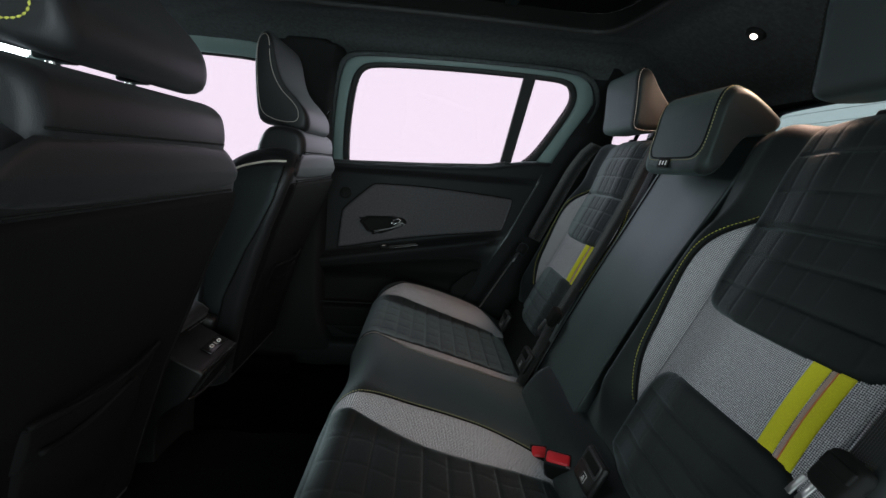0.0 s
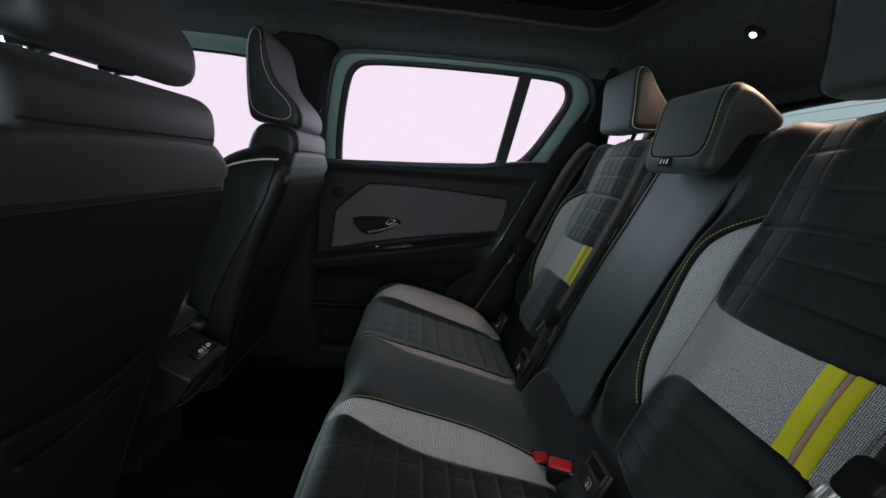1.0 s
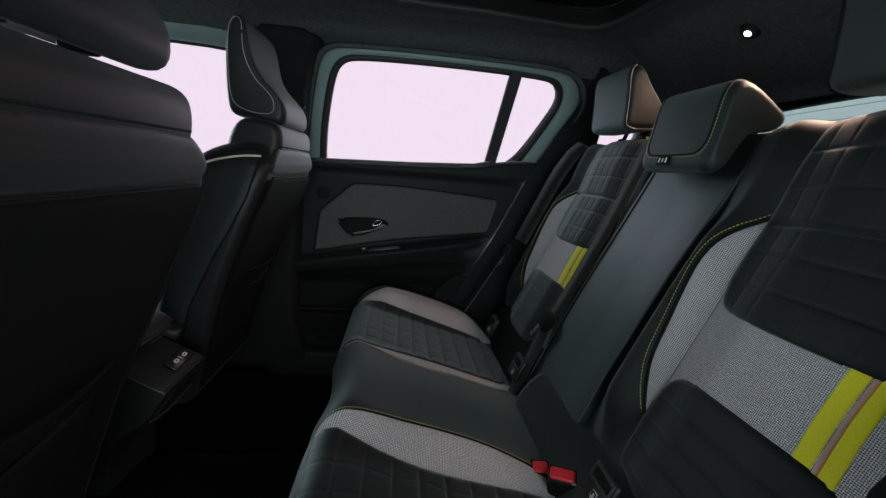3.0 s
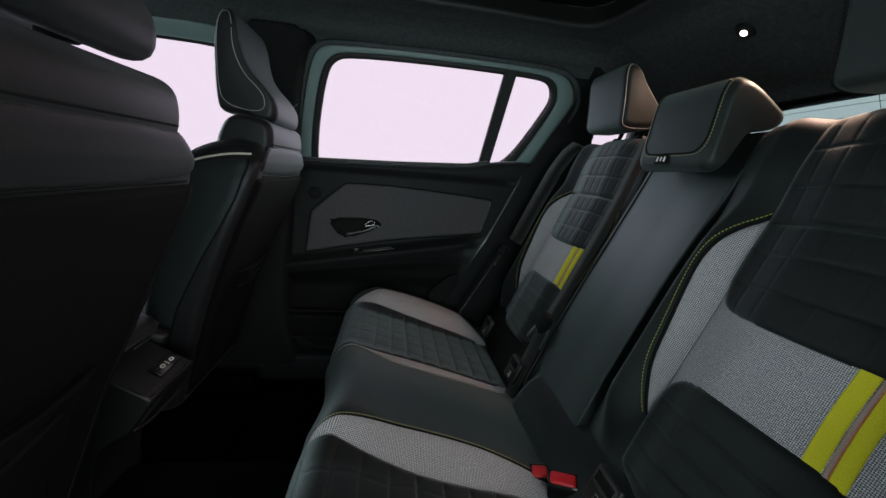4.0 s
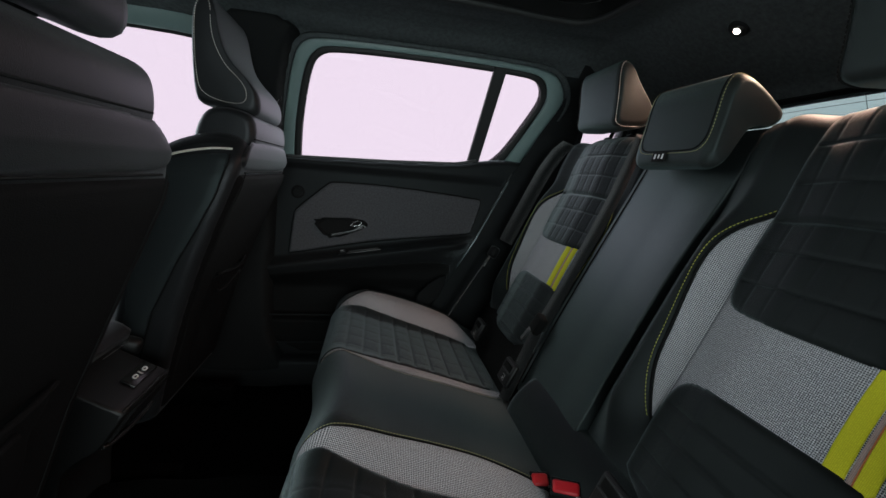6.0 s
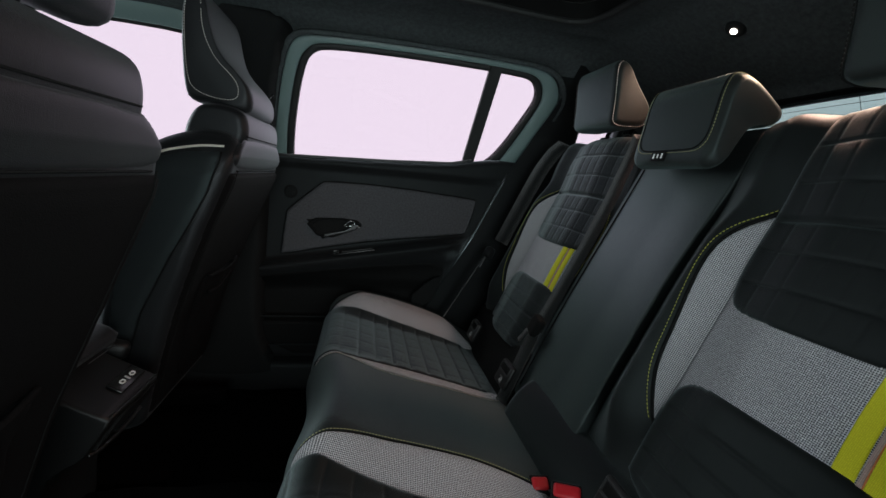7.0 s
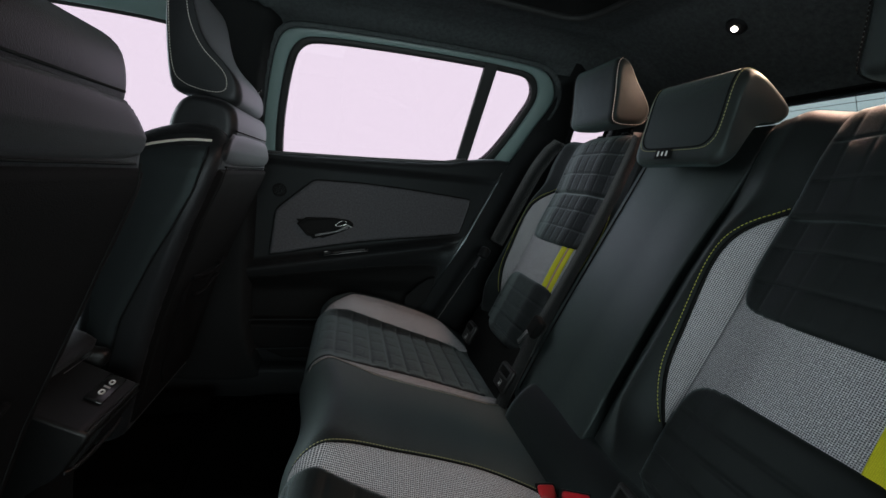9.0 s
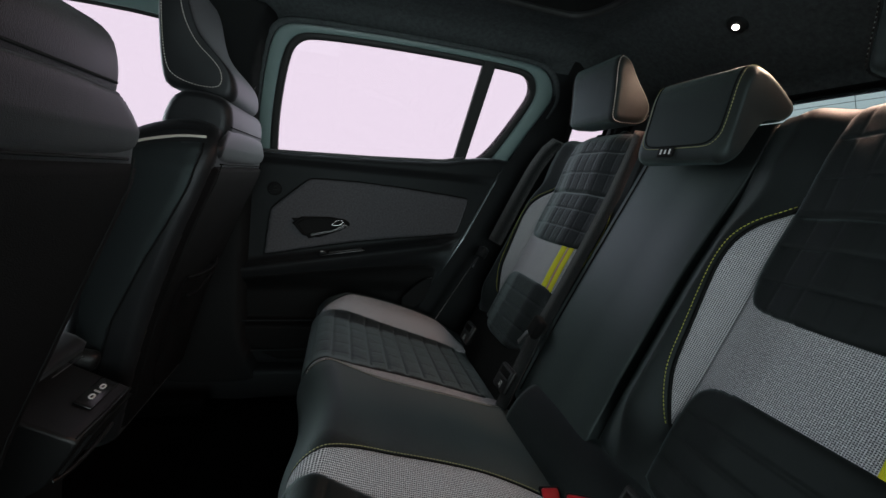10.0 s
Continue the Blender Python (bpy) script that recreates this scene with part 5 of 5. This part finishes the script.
# upper anchor of the front belt on the middle pillar
belt_f = thing("pillar_belt_guide", (-0.372, 0.668, 0.963), "black plastic front belt guide on the pillar between the doors", "seat belt", "seat belts")
part("guide_cover", box_bm(0.030, 0.022, 0.044, pose(-0.374, 0.664, 0.960, 0, -24, 0), 0.008, 3), TRIM_DARK, belt_f)
part("guide_loop", tube_bm(resample(curve([(-0.392, 0.650, 0.972), (-0.352, 0.650, 0.980), (-0.350, 0.648, 0.968), (-0.376, 0.646, 0.946)], 2), 24, True), 0.0035, 8, True), GLOSS, belt_f, "gloss black guide loop")

belt_n = thing("near_seat_belt", back_frame(0.04, -0.55, 0.35), "black webbing belt with loose clasp lying on the backrest", "seat belt", "seat belts")
v = np.linspace(0.775, 0.395, 30)
ribbon("webbing", on_back(-0.560 - 0.02 * (v - 0.4), v, 0.040 + 0.004 * np.sin(v * 11)), (0.15, -1, 0.1), 0.046, 0.0022, BELT, belt_n, "black woven webbing")
clasp_n = part("clasp", box_bm(0.022, 0.040, 0.046, Matrix.Translation(back_frame(0.048, -0.552, 0.372)) @ pose(0, 0, 0, 8, 22, 0), 0.010, 3), TRIM_DARK, belt_n)
part("clasp_slot", box_bm(0.006, 0.030, 0.014, Matrix.Translation(back_frame(0.060, -0.554, 0.380)) @ pose(0, 0, 0, 8, 22, 0), 0.002), TRIM_DARK, clasp_n)
for k in (0, 1):
    part("tongue", box_bm(0.003, 0.007, 0.026, Matrix.Translation(back_frame(0.050, -0.528 - 0.011 * k, 0.341)) @ pose(0, 0, 0, 10, 22, 0), 0.0013), STEEL, clasp_n, "chrome tongue")


def buckle(place, wide, lean, spin, label):
    """A belt buckle standing in the gap behind the cushion, its button end tipped towards the open door."""
    ob = thing("belt_buckle", place, label, "belt buckle", "belt buckles")
    m = Matrix.Translation(place) @ pose(0, 0, 0, 22, lean, spin)
    part("housing", box_bm(wide, 0.032, 0.070, m @ pose(0, 0, -0.036), 0.006, 3), TRIM_DARK, ob)
    part("button_frame", box_bm(wide - 0.001, 0.0300, 0.008, m @ pose(0, 0, -0.0030), 0.003, 3), TRIM, ob)
    part("release_button", box_bm(wide - 0.006, 0.0235, 0.012, m @ pose(0, -0.001, -0.0010), 0.0055, 4), RED, ob, "red release button")
    part("slot_lip", box_bm(wide * 0.16, 0.0040, 0.0040, m @ pose(wide * 0.40, -0.0125, -0.0005), 0.0012), STEEL, ob)
    return ob


buckle((0.289, -0.198, 0.292), 0.050, -4, -26, "black belt buckle with red release button in the seat gap")
buckle((0.271, -0.142, 0.262), 0.036, -2, -8, "black belt buckle with red release button tucked behind another")


def anchor_cover(y, v, label):
    """The flap over a child-seat anchor, with a small printed sign."""
    ob = thing("anchor_cover", tuple(on_back(y, v, 0.03)), label, "anchor cover", "anchor covers")
    m = Matrix(((0, -EZ, EX, 0), (1, 0, 0, 0), (0, EX, EZ, 0), (0, 0, 0, 1)))
    m = Matrix.Translation(tuple(on_back(y, v, 0.040))) @ Matrix(((0.0, EX, -EZ, 0), (-1.0, 0, 0, 0), (0, EZ, EX, 0), (0, 0, 0, 1)))
    part("flap", box_bm(0.066, 0.062, 0.014, m, 0.006, 3), CONSOLE, ob)
    part("opening", box_bm(0.046, 0.016, 0.004, m @ pose(0, 0.014, 0.0065), 0.0015), TRIM_DARK, ob, "deep black slot")
    rim_pts = [tuple(m @ Vector(p)) for p in ((-0.027, 0.003, 0.007), (0.027, 0.003, 0.007), (0.027, 0.026, 0.007), (-0.027, 0.026, 0.007))]
    part("slot_rim", tube_bm(resample(rim_pts, 32, True), 0.0022, 6, True), CLIP, ob, "grey slot rim")
    sign = part("sign", box_bm(0.014, 0.015, 0.001, m @ pose(0.002, -0.015, 0.0074), 0.0002), GREY_PRINT, ob, "small printed child-seat sign")
    part("sign_field", box_bm(0.0118, 0.0128, 0.001, m @ pose(0.002, -0.015, 0.0079), 0.0002), TRIM_DARK, sign)
    part("sign_figure", box_bm(0.0040, 0.0085, 0.001, m @ pose(0.0035, -0.015, 0.0084, 0, 0, 24), 0.0003), GREY_PRINT, sign)
    part("sign_figure", box_bm(0.0070, 0.0030, 0.001, m @ pose(0.0015, -0.0185, 0.0085, 0, 0, -12), 0.0003), GREY_PRINT, sign)
    return ob


anchor_cover(-0.272, 0.122, "black child-seat anchor flap with printed sign in the near seat gap")
anchor_cover(0.172, 0.100, "black child-seat anchor flap with printed sign by the middle seat")
anchor_cover(0.470, 0.098, "black child-seat anchor flap with printed sign by the closed door")


# ---------------------------------------------------------------- roof lamps
def reading_lamp(y, watts, label):
    z = float(roof_height(0.733, y))
    ob = thing("reading_lamp", (0.733, y, z), label, "lamp", "reading lamps")
    m = Matrix.Translation((0.733, y, z - 0.004)) @ pose(0, 0, 0, 0, 30, 0)
    part("bezel", cyl_bm(0.020, 0.006, m, 32, 0.024, bevel=0.001), TRIM, ob, "black bezel")
    part("lens", cyl_bm(0.0070, 0.008, m @ pose(0, 0, -0.003), 32, bevel=0.002), LAMP_GLOW, ob, "glowing round lens")
    data = bpy.data.lights.new("reading_lamp_light", "SPOT")
    data.energy, data.color, data.spot_size, data.spot_blend, data.shadow_soft_size = watts, (1.0, 0.55, 0.41), radians(140), 1.0, 0.022
    new("reading_lamp_light", data).matrix_world = Matrix.Translation((0.733, y, z - 0.016)) @ pose(0, 0, 0, 0, 24, 0)


reading_lamp(0.127, 9, "small round lit lamp in the rear headliner")
reading_lamp(-0.127, 7, "small round lit lamp, twin of another, in headliner")

# floor mat
mat_o = curve([(-0.42, 0.14), (-0.42, 0.60), (-0.10, 0.62), (-0.10, 0.12), (-0.30, 0.11)], 2)
for side in (1, -1):
    edge = np.array([(a, side * b) for a, b in mat_o])
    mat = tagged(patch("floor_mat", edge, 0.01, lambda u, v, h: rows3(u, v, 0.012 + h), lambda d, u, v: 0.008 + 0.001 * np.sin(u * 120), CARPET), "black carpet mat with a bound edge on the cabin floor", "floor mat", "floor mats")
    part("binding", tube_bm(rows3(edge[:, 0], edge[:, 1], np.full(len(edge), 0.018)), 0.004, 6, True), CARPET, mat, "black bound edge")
